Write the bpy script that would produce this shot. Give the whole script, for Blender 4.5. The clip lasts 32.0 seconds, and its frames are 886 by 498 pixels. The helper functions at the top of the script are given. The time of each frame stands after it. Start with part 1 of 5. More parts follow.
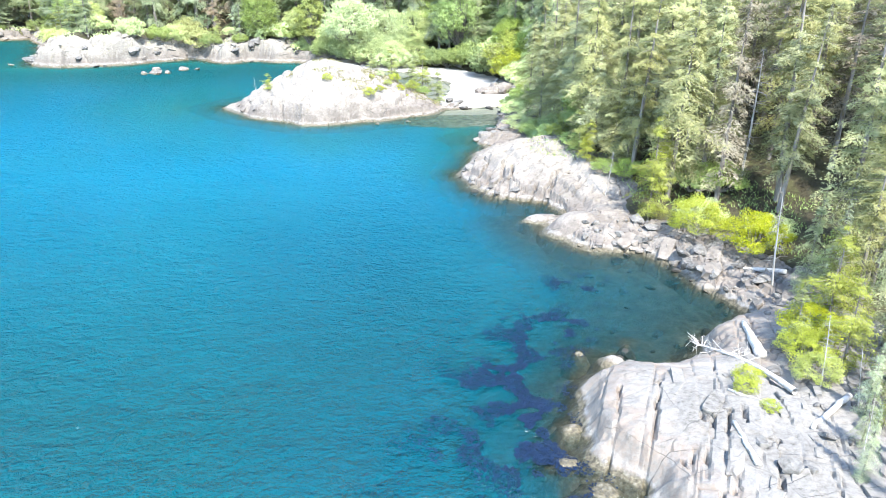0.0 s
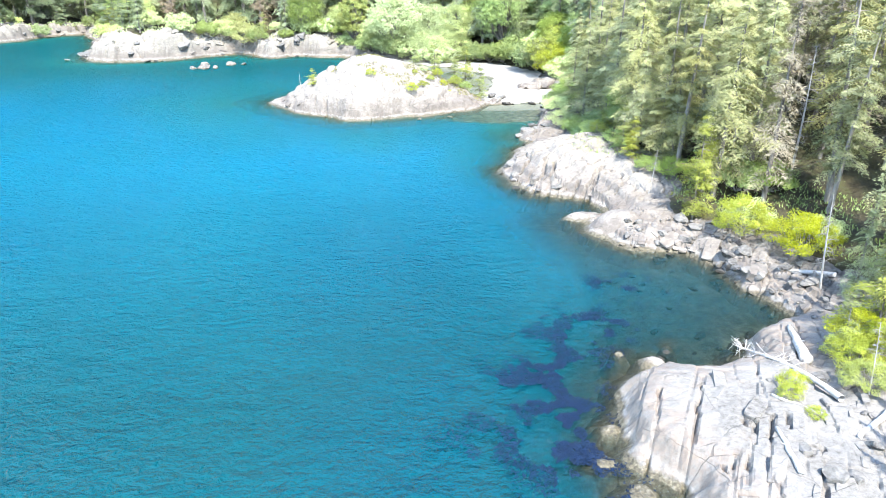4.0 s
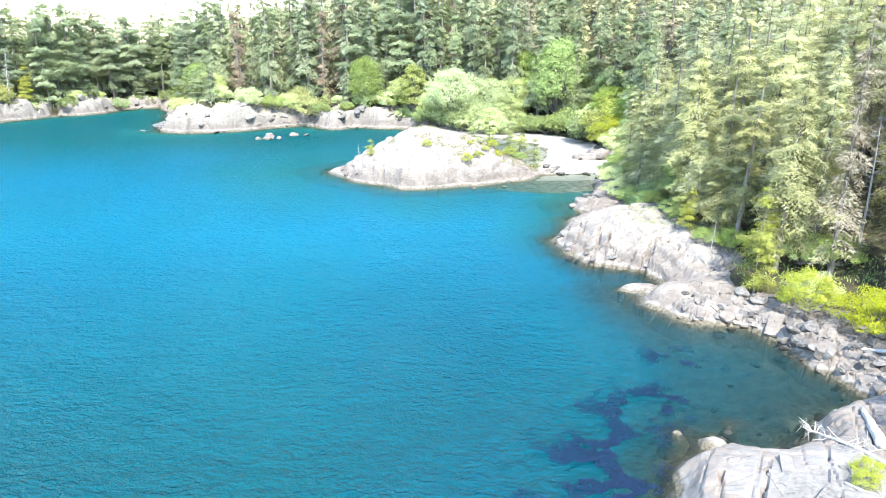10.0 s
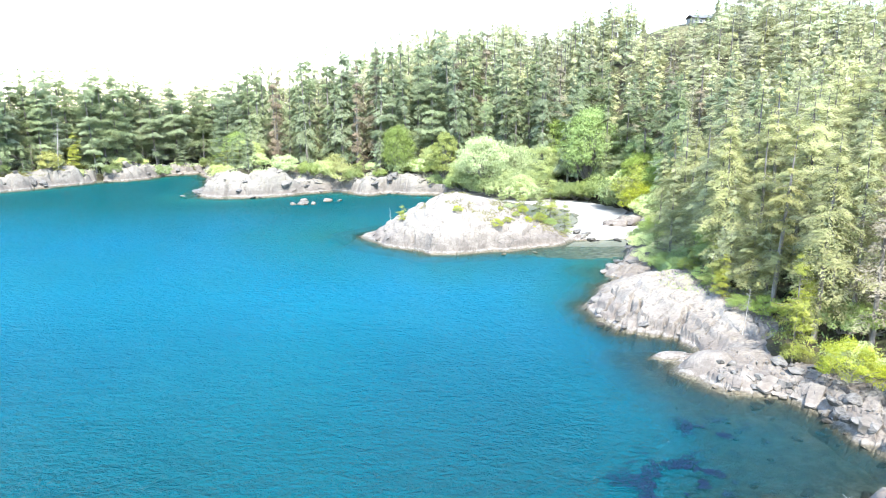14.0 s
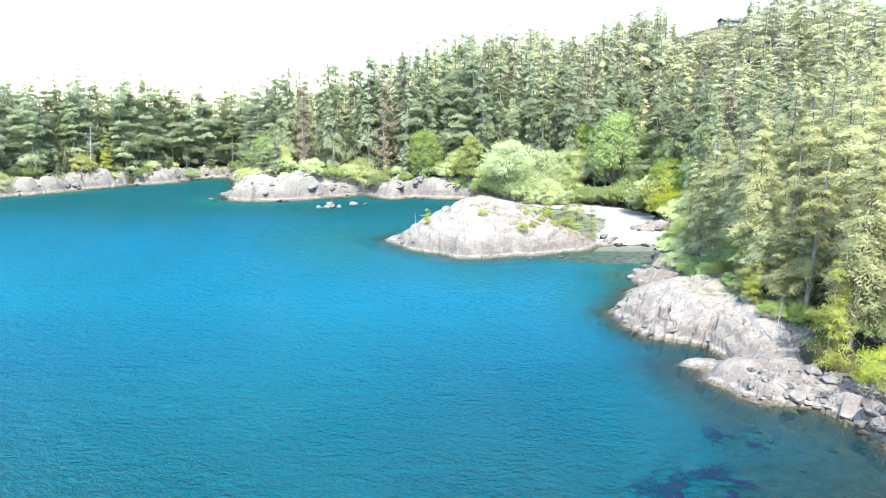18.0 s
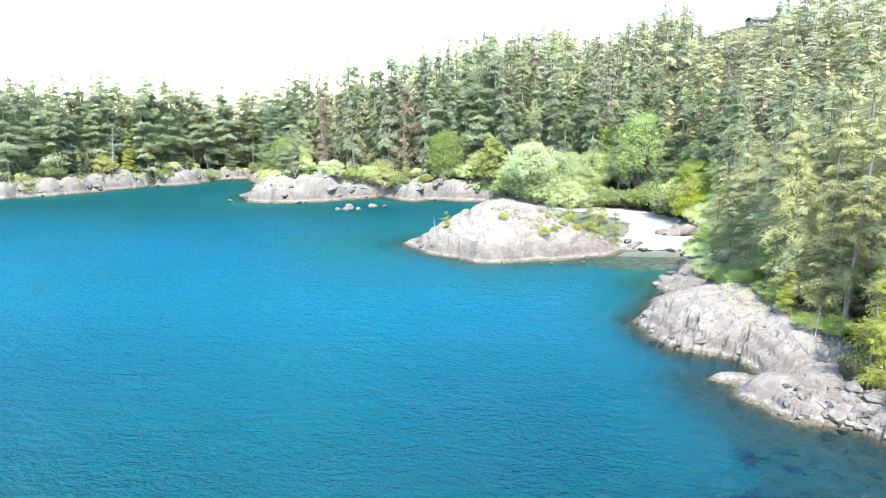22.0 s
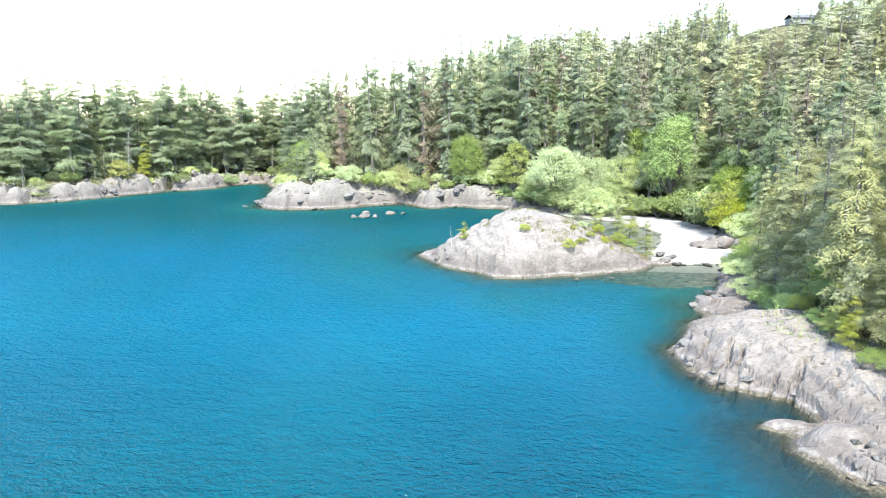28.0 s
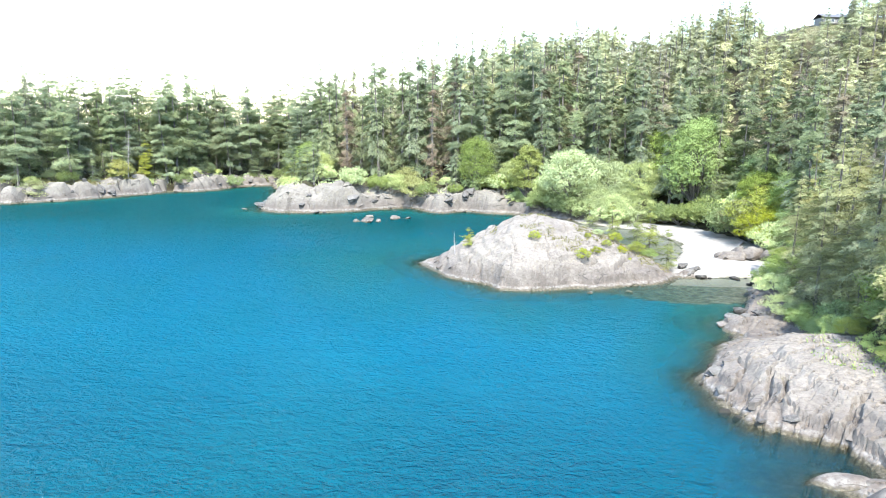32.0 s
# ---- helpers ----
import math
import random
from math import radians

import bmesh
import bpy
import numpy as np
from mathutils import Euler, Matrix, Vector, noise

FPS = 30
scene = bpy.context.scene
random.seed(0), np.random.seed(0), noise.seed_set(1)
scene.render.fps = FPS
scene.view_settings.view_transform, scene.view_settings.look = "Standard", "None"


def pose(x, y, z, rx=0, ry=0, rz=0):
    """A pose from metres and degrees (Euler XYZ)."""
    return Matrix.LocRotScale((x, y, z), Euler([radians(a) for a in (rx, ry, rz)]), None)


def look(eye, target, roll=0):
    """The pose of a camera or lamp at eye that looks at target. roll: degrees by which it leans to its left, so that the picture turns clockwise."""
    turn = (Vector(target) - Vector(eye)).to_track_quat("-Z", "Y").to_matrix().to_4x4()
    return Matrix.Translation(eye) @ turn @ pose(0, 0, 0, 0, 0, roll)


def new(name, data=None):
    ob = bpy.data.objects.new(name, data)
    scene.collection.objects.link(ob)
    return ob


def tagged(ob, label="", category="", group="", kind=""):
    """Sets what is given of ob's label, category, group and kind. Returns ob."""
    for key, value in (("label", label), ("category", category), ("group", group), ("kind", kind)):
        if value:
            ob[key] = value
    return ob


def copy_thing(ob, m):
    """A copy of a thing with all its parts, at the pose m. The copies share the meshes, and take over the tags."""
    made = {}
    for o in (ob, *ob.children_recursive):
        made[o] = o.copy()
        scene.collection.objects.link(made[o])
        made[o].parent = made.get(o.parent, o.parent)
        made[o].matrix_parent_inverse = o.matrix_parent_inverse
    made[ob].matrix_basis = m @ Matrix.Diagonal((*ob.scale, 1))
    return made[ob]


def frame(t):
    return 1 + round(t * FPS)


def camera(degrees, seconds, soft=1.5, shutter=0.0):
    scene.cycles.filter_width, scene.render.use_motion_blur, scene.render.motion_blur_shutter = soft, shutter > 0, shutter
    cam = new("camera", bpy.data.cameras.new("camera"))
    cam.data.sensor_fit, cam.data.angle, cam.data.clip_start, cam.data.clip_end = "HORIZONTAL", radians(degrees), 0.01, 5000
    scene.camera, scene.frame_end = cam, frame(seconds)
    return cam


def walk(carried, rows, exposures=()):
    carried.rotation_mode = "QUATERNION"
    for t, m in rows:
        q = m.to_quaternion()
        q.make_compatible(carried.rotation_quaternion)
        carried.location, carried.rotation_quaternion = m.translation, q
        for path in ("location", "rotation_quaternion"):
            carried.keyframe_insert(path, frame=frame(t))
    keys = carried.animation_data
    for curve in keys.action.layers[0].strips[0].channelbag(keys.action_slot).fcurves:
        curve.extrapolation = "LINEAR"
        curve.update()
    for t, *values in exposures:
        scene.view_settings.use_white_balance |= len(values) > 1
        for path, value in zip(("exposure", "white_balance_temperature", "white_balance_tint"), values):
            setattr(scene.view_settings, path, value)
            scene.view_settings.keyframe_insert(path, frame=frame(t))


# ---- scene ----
EXPO = 2.95
# ---- camera and path ----
cam = camera(65.5, 32.0, soft=0.68)
# seconds, x, y, z, turn to the left, tilt up, lean
PATH = [
    (0.0, -0.15, 0.29, 22.16, -10.293, -21.763, 1.377),
    (1.0, -0.16, 0.22, 22.26, -9.397, -21.705, 1.298),
    (2.0, -0.20, 0.19, 22.29, -8.510, -21.622, 1.240),
    (3.0, -0.23, 0.18, 22.39, -7.650, -21.661, 1.074),
    (3.5, -0.22, 0.14, 22.44, -7.192, -22.004, 0.970),
    (5.5, -0.22, 0.13, 22.48, -5.442, -22.610, 0.828),
    (6.0, -0.21, 0.15, 22.49, -5.056, -22.623, 0.757),
    (7.0, -0.14, 0.21, 22.45, -4.213, -22.360, 0.611),
    (7.5, -0.15, 0.23, 22.46, -3.782, -22.134, 0.555),
    (8.0, -0.15, 0.21, 22.46, -3.458, -21.037, 0.513),
    (9.0, -0.13, 0.22, 22.44, -2.696, -18.826, 0.468),
    (10.0, -0.10, 0.24, 22.41, -1.965, -16.710, 0.395),
    (11.0, -0.04, 0.22, 22.51, -1.213, -14.648, 0.316),
    (12.0, -0.04, 0.11, 22.53, -0.575, -12.578, 0.229),
    (12.5, -0.03, 0.04, 22.53, -0.234, -11.517, 0.202),
    (13.0, 0.00, 0.00, 22.50, 0.097, -11.353, 0.180),
    (14.0, 0.00, 0.02, 22.49, 0.696, -11.334, 0.200),
    (14.5, -0.01, 0.03, 22.46, 0.987, -11.242, 0.207),
    (16.5, 0.10, 0.15, 22.29, 2.165, -10.964, 0.232),
    (17.0, 0.13, 0.24, 22.22, 2.424, -10.941, 0.230),
    (18.0, 0.19, 0.59, 22.12, 2.904, -10.920, 0.236),
    (19.0, 0.18, 1.21, 22.10, 3.355, -10.858, 0.240),
    (20.0, 0.20, 1.86, 22.09, 3.832, -10.828, 0.255),
    (21.0, 0.24, 2.46, 22.10, 4.253, -10.782, 0.255),
    (22.0, 0.33, 3.09, 22.08, 4.680, -10.808, 0.260),
    (23.0, 0.38, 3.89, 22.03, 5.080, -10.804, 0.275),
    (24.0, 0.40, 5.00, 21.99, 5.448, -10.763, 0.280),
    (25.0, 0.51, 6.39, 22.04, 5.848, -10.732, 0.240),
    (25.5, 0.61, 7.13, 22.09, 6.029, -10.697, 0.230),
    (27.5, 1.02, 10.16, 22.27, 6.742, -10.592, 0.190),
    (28.0, 1.12, 10.96, 22.24, 6.912, -10.583, 0.206),
    (29.0, 1.44, 12.73, 22.04, 7.305, -10.461, 0.288),
    (30.0, 1.72, 14.38, 21.87, 7.626, -10.428, 0.379),
    (30.5, 1.82, 15.40, 21.74, 7.779, -10.410, 0.450),
    (31.0, 1.84, 16.71, 21.50, 7.906, -10.339, 0.550),
    (31.5, 1.85, 18.08, 21.27, 8.055, -10.241, 0.630),
    (32.0, 1.83, 19.52, 21.07, 8.150, -10.138, 0.740),
]


def heading(x, y, z, turn, tilt, lean):
    a, b = radians(turn), radians(tilt)
    way = Vector((-math.sin(a) * math.cos(b), math.cos(a) * math.cos(b), math.sin(b)))
    return look((x, y, z), Vector((x, y, z)) + way, lean)


walk(cam, [(t, heading(*row)) for t, *row in PATH], exposures=[(t, EXPO + more, 6330, 10) for t, more in ((0.0, 0.13), (6.0, 0.19), (12.0, 0.14), (16.0, 0.0), (24.0, -0.16), (32.0, -0.26))])

# ---- daylight ----
SUN_TO = Vector((0.12, -0.57, 0.81)).normalized()
world = bpy.data.worlds.new("sky")
scene.world = world
world.use_nodes = True
wn = world.node_tree.nodes
sky = wn.new("ShaderNodeTexSky")
sky.sky_type = "NISHITA"
sky.sun_disc = False
sky.sun_elevation = math.asin(SUN_TO.z)
sky.sun_rotation = math.atan2(SUN_TO.x, SUN_TO.y)
sky.altitude, sky.air_density, sky.dust_density, sky.ozone_density = 20, 1.2, 0.4, 1.5
wn["Background"].inputs["Strength"].default_value = 0.15
world.node_tree.links.new(sky.outputs["Color"], wn["Background"].inputs["Color"])
sun = new("sun", bpy.data.lights.new("sun", "SUN"))
sun.data.energy, sun.data.angle, sun.data.color = 2.8, radians(0.53), (1.0, 0.95, 0.86)
sun.matrix_world = look(SUN_TO * 300, (0, 0, 0))


# ---- materials ----
class Nodes:
    """A small writer of node trees."""

    def __init__(self, name):
        self.mat = bpy.data.materials.new(name)
        self.mat.use_nodes = True
        self.t = self.mat.node_tree
        self.bsdf = self.t.nodes["Principled BSDF"]
        self.out = self.t.nodes["Material Output"]

    def add(self, kind, **sockets):
        n = self.t.nodes.new(kind)
        for key, value in sockets.items():
            self.put(n, key, value)
        return n

    def put(self, n, key, value):
        slot = n.inputs[int(key[1:])] if key[0] == "i" and key[1:].isdigit() else n.inputs[key.replace("_", " ")]
        if isinstance(value, bpy.types.NodeSocket):
            self.t.links.new(value, slot)
        else:
            slot.default_value = value

    def where(self):
        return self.add("ShaderNodeNewGeometry").outputs["Position"]

    def stretch(self, vec, scale, turn=0.0):
        m = self.add("ShaderNodeMapping")
        self.put(m, "Vector", vec)
        m.inputs["Scale"].default_value = scale
        m.inputs["Rotation"].default_value = (0, 0, turn)
        return m.outputs["Vector"]

    def noise(self, vec, scale, detail=4.0, rough=0.55, warp=0.0):
        n = self.add("ShaderNodeTexNoise", Vector=vec, Scale=scale, Detail=detail, Roughness=rough, Distortion=warp)
        return n.outputs["Fac"]

    def voronoi(self, vec, scale, feature="F1"):
        n = self.add("ShaderNodeTexVoronoi")
        n.feature = feature
        self.put(n, "Vector", vec)
        self.put(n, "Scale", scale)
        return n.outputs["Distance"]

    def math(self, op, a, b=0.0):
        n = self.add("ShaderNodeMath")
        n.operation = op
        self.put(n, "i0", a)
        self.put(n, "i1", b)
        return n.outputs[0]

    def span(self, value, lo, hi, to_lo=0.0, to_hi=1.0):
        n = self.add("ShaderNodeMapRange")
        for k, v in zip(("i0", "i1", "i2", "i3", "i4"), (value, lo, hi, to_lo, to_hi)):
            self.put(n, k, v)
        return n.outputs[0]

    def ramp(self, fac, stops):
        n = self.add("ShaderNodeValToRGB", Fac=fac)
        while len(n.color_ramp.elements) < len(stops):
            n.color_ramp.elements.new(0.5)
        for e, (at, c) in zip(n.color_ramp.elements, stops):
            e.position, e.color = at, (*c, 1)
        return n.outputs["Color"]

    def mix(self, fac, a, b, blend="MIX"):
        n = self.add("ShaderNodeMix")
        n.data_type, n.blend_type = "RGBA", blend
        self.put(n, "i0", fac)
        for k, v in ((6, a), (7, b)):
            if isinstance(v, tuple):
                v = (*v, 1)
            self.put(n, f"i{k}", v)
        return n.outputs[2]

    def bump(self, height, strength, distance, normal=None):
        n = self.add("ShaderNodeBump", Height=height, Strength=strength, Distance=distance)
        if normal is not None:
            self.put(n, "Normal", normal)
        return n.outputs["Normal"]

    def done(self, color=None, rough=None, normal=None, spec=None):
        for key, value in (("Base Color", color), ("Roughness", rough), ("Normal", normal), ("Specular IOR Level", spec)):
            if value is not None:
                if isinstance(value, tuple):
                    value = (*value, 1)
                self.put(self.bsdf, key, value)
        return self.mat


def rock_material(name, pale, mid, dark, tide=1.0, lichen=0.25, turn=0.5, joint=1.0, damp=0.85, rusty=0.75):
    """Sea-worn bedrock: pale above, barnacles and brown weed at the water, straight joints, grain and specks."""
    n = Nodes(name)
    p = n.where()
    z = n.add("ShaderNodeSeparateXYZ", Vector=p).outputs["Z"]
    big = n.noise(p, 0.25, 4, 0.6)
    grain = n.noise(n.stretch(p, (1.0, 1.3, 1.15), turn), 2.8, 11, 0.76)
    fine = n.noise(p, 14.0, 4, 0.75)
    tone = n.math("ADD", n.math("MULTIPLY", grain, 0.7), n.math("MULTIPLY", big, 0.3))
    col = n.ramp(tone, [(0.34, dark), (0.45, mid), (0.60, pale)])
    col = n.mix(n.span(fine, 0.56, 0.70, 0, 0.65), col, tuple(c * 0.4 for c in mid))
    crusts = n.span(n.noise(p, 0.8, 7, 0.75), 0.58, 0.70, 0, lichen)
    col = n.mix(crusts, col, (0.17, 0.155, 0.065))
    edge = n.math("ADD", z, n.math("MULTIPLY", n.noise(p, 0.8, 6, 0.65), -1.0 * tide))
    rust = n.math("MULTIPLY", n.span(edge, rusty * tide, (rusty - 0.5) * tide), n.span(n.noise(p, 1.6, 6, 0.7), 0.38, 0.58))
    col = n.mix(n.math("MULTIPLY", rust, 0.7), col, (0.128, 0.098, 0.076))
    spray = n.math("MULTIPLY", n.span(edge, 2.9, 0.9), n.span(n.noise(p, 0.6, 6, 0.65), 0.36, 0.56, 0.2 * damp, damp))
    col = n.mix(spray, col, n.mix(grain, (0.040, 0.034, 0.029), (0.100, 0.086, 0.075)))
    belt = n.span(edge, -0.32 * tide, -0.05 * tide, 1, 0)
    shells = n.math("MULTIPLY", n.span(edge, -0.25 * tide, -0.05 * tide), n.span(edge, 0.26 * tide, 0.05 * tide))
    weed = n.ramp(n.noise(p, 4.5, 7, 0.75), [(0.36, (0.018, 0.016, 0.010)), (0.52, (0.060, 0.050, 0.030)), (0.70, (0.13, 0.12, 0.092))])
    col = n.mix(belt, col, weed)
    col = n.mix(n.math("MULTIPLY", shells, n.span(n.noise(p, 2.2, 5, 0.7), 0.42, 0.60, 0.0, 0.7)), col, (0.19, 0.182, 0.165))
    warp = n.add("ShaderNodeTexNoise", Vector=p, Scale=0.8, Detail=3.0)
    bent_ = n.add("ShaderNodeVectorMath", i0=p, i1=n.stretch(warp.outputs["Color"], (0.35, 0.35, 0.35)))
    bent_.operation = "ADD"
    line = None
    for scale, way, wide, deep in (((0.10, 0.60, 0.45), turn, 0.013, 0.7), ((0.36, 0.10, 0.40), turn + 0.15, 0.008, 0.6), ((0.4, 1.5, 1.1), turn - 0.4, 0.014, 0.35)):
        e = n.voronoi(n.stretch(bent_.outputs[0], tuple(c * joint for c in scale), way), 1.0, "DISTANCE_TO_EDGE")
        here = n.span(n.noise(n.stretch(p, (1, 1, 1), wide * 90), 0.45, 3), 0.48, 0.60)
        one = n.math("MULTIPLY", n.span(e, 0.25 * wide, wide, deep, 0), here)
        line = one if line is None else n.math("MAXIMUM", line, one)
    col = n.mix(line, col, (0.030, 0.027, 0.025))
    h = n.math("ADD", n.math("MULTIPLY", grain, 0.55), n.math("MULTIPLY", fine, 0.16))
    h = n.math("SUBTRACT", h, n.math("MULTIPLY", line, 0.35))
    return n.done(col, n.span(belt, 0, 1, 0.9, 0.6), n.bump(h, 0.7, 0.14), 0.25)


ROCK = rock_material("coast_rock", (0.176, 0.158, 0.136), (0.118, 0.105, 0.090), (0.034, 0.030, 0.026), 0.8, 0.25, 0.5)
ROCK_NEAR = rock_material("near_rock", (0.142, 0.133, 0.121), (0.100, 0.093, 0.083), (0.038, 0.034, 0.030), 1.0, 0.12, 1.03, 1.0, 0.1, 1.9)
ROCK_FAR = rock_material("far_rock", (0.165, 0.152, 0.130), (0.100, 0.091, 0.077), (0.030, 0.026, 0.022), 1.2, 0.6, 0.2, 0.5)


def boulder_material():
    n = Nodes("boulder_rock")
    p = n.where()
    r = n.add("ShaderNodeObjectInfo").outputs["Random"]
    z = n.add("ShaderNodeSeparateXYZ", Vector=p).outputs["Z"]
    col = n.ramp(n.noise(p, 3.2, 9, 0.75), [(0.36, (0.018, 0.016, 0.015)), (0.5, (0.070, 0.066, 0.060)), (0.64, (0.130, 0.124, 0.115))])
    col = n.mix(n.span(r, 0.2, 1, 0, 0.55), col, (0.14, 0.13, 0.115))
    col = n.mix(n.span(n.math("ADD", z, n.math("MULTIPLY", n.noise(p, 2.0, 4), -0.8)), -0.2, 0.35, 0.95, 0), col, (0.014, 0.012, 0.008))
    return n.done(col, 0.85, n.bump(n.noise(p, 5, 8, 0.7), 0.7, 0.2), 0.3)


BOULDER = boulder_material()


def ground_material():
    """Forest floor of needles, moss and dry grass; bare silt and stones under water."""
    n = Nodes("forest_floor")
    p = n.where()
    z = n.add("ShaderNodeSeparateXYZ", Vector=p).outputs["Z"]
    soil = n.ramp(n.noise(p, 0.8, 8, 0.7), [(0.35, (0.012, 0.010, 0.006)), (0.5, (0.030, 0.026, 0.014)), (0.66, (0.045, 0.050, 0.018))])
    soil = n.mix(n.span(n.noise(p, 0.12, 4), 0.5, 0.7, 0, 0.4), soil, (0.075, 0.068, 0.032))
    bed = n.ramp(n.noise(p, 0.9, 8, 0.75, 0.5), [(0.34, (0.022, 0.026, 0.020)), (0.5, (0.085, 0.085, 0.060)), (0.64, (0.16, 0.155, 0.115))])
    return n.done(n.mix(n.span(z, -0.2, 0.5), bed, soil), 0.95, n.bump(n.noise(p, 2.5, 8, 0.7), 0.8, 0.3), 0.2)


GROUND = ground_material()


def sand_material():
    n = Nodes("shell_sand")
    p = n.where()
    z = n.add("ShaderNodeSeparateXYZ", Vector=p).outputs["Z"]
    col = n.ramp(n.noise(p, 0.5, 8, 0.65), [(0.35, (0.16, 0.15, 0.13)), (0.6, (0.22, 0.21, 0.19))])
    col = n.mix(n.span(n.noise(p, 7, 6, 0.8), 0.62, 0.75, 0, 0.6), col, (0.20, 0.17, 0.13))
    col = n.mix(n.span(z, 0.0, 0.35, 0.75, 0), col, (0.17, 0.15, 0.11))
    return n.done(col, 0.9, n.bump(n.noise(p, 4, 8, 0.7), 0.5, 0.12), 0.25)


SAND = sand_material()


def water_material():
    """Sea: a glossy rippled face over blue-green deep water that clears where the bed is near; reflections are painted
    into its far colour.
    """
    n = Nodes("sea_water")
    p = n.where()
    depth = n.add("ShaderNodeAttribute")
    depth.attribute_name = "depth"
    d = depth.outputs["Fac"]
    shade = n.span(d, 0.3, 2.3)
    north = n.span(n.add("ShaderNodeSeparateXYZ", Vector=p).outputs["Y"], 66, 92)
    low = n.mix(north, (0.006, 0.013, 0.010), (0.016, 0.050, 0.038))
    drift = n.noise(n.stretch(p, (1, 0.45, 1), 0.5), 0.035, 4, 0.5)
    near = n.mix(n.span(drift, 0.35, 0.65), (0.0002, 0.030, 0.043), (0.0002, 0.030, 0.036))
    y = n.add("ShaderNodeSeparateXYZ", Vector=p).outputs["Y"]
    # the sky's blue reflection, painted into the colour of the middle distance by y
    sky_tint = n.mix(n.span(drift, 0.35, 0.65), (0.0005, 0.060, 0.106), (0.0005, 0.059, 0.091))
    deep = n.mix(n.span(n.math("ADD", y, n.math("MULTIPLY", drift, 40)), 55, 105), near, sky_tint)
    # dark green reflection of the far wood, painted into the water colour by y
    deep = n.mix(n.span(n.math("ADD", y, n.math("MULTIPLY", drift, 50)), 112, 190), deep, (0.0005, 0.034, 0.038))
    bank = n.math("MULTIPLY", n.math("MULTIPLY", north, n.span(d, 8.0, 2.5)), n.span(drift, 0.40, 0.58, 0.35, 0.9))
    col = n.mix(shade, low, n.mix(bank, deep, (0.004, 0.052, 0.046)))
    tiny = n.noise(n.stretch(p, (1.0, 1.25, 1.0), 0.9), 3.4, 3, 0.6, 0.4)
    small = n.noise(n.stretch(p, (1.0, 1.35, 1.0), 0.45), 1.45, 3, 0.55, 0.5)
    chop = n.noise(n.stretch(p, (1.0, 1.4, 1.0), -0.25), 0.55, 2, 0.5, 0.4)
    swell = n.noise(n.stretch(p, (1.0, 1.5, 1.0), 0.2), 0.16, 2, 0.5)
    gust = n.span(n.noise(p, 0.03, 3, 0.6), 0.35, 0.65, 0.55, 1.0)
    h = n.math("ADD", n.math("MULTIPLY", tiny, 0.40), n.math("MULTIPLY", small, 0.95))
    h = n.math("ADD", n.math("MULTIPLY", h, gust), n.math("ADD", n.math("MULTIPLY", swell, 0.6), n.math("MULTIPLY", chop, 0.75)))
    face = n.bump(h, 1.0, 1.05)
    clear = n.add("ShaderNodeBsdfTransparent")
    n.put(clear, "Color", n.mix(n.span(d, 0.05, 1.6), (0.93, 0.96, 0.95), (0.56, 0.68, 0.64)))
    tinted_body = n.add("ShaderNodeBsdfDiffuse", Color=col, Normal=n.bump(h, 1.0, 0.62))
    gloss = n.add("ShaderNodeBsdfGlossy", Roughness=0.12, Normal=face)
    fres = n.add("ShaderNodeFresnel", IOR=1.333, Normal=face)
    thin = n.add("ShaderNodeMixShader", i0=n.math("MULTIPLY", fres.outputs[0], 0.4), i1=clear.outputs[0], i2=gloss.outputs[0])
    body = n.add("ShaderNodeMixShader", i0=n.math("MULTIPLY", fres.outputs[0], 0.34), i1=tinted_body.outputs[0], i2=gloss.outputs[0])
    see = n.math("POWER", 2.718, n.math("MULTIPLY", d, -0.75))
    m = n.add("ShaderNodeMixShader", i0=n.math("MULTIPLY", see, 0.95), i1=body.outputs[0], i2=thin.outputs[0])
    n.t.links.new(m.outputs[0], n.out.inputs["Surface"])
    n.t.nodes.remove(n.bsdf)
    return n.mat


WATER = water_material()


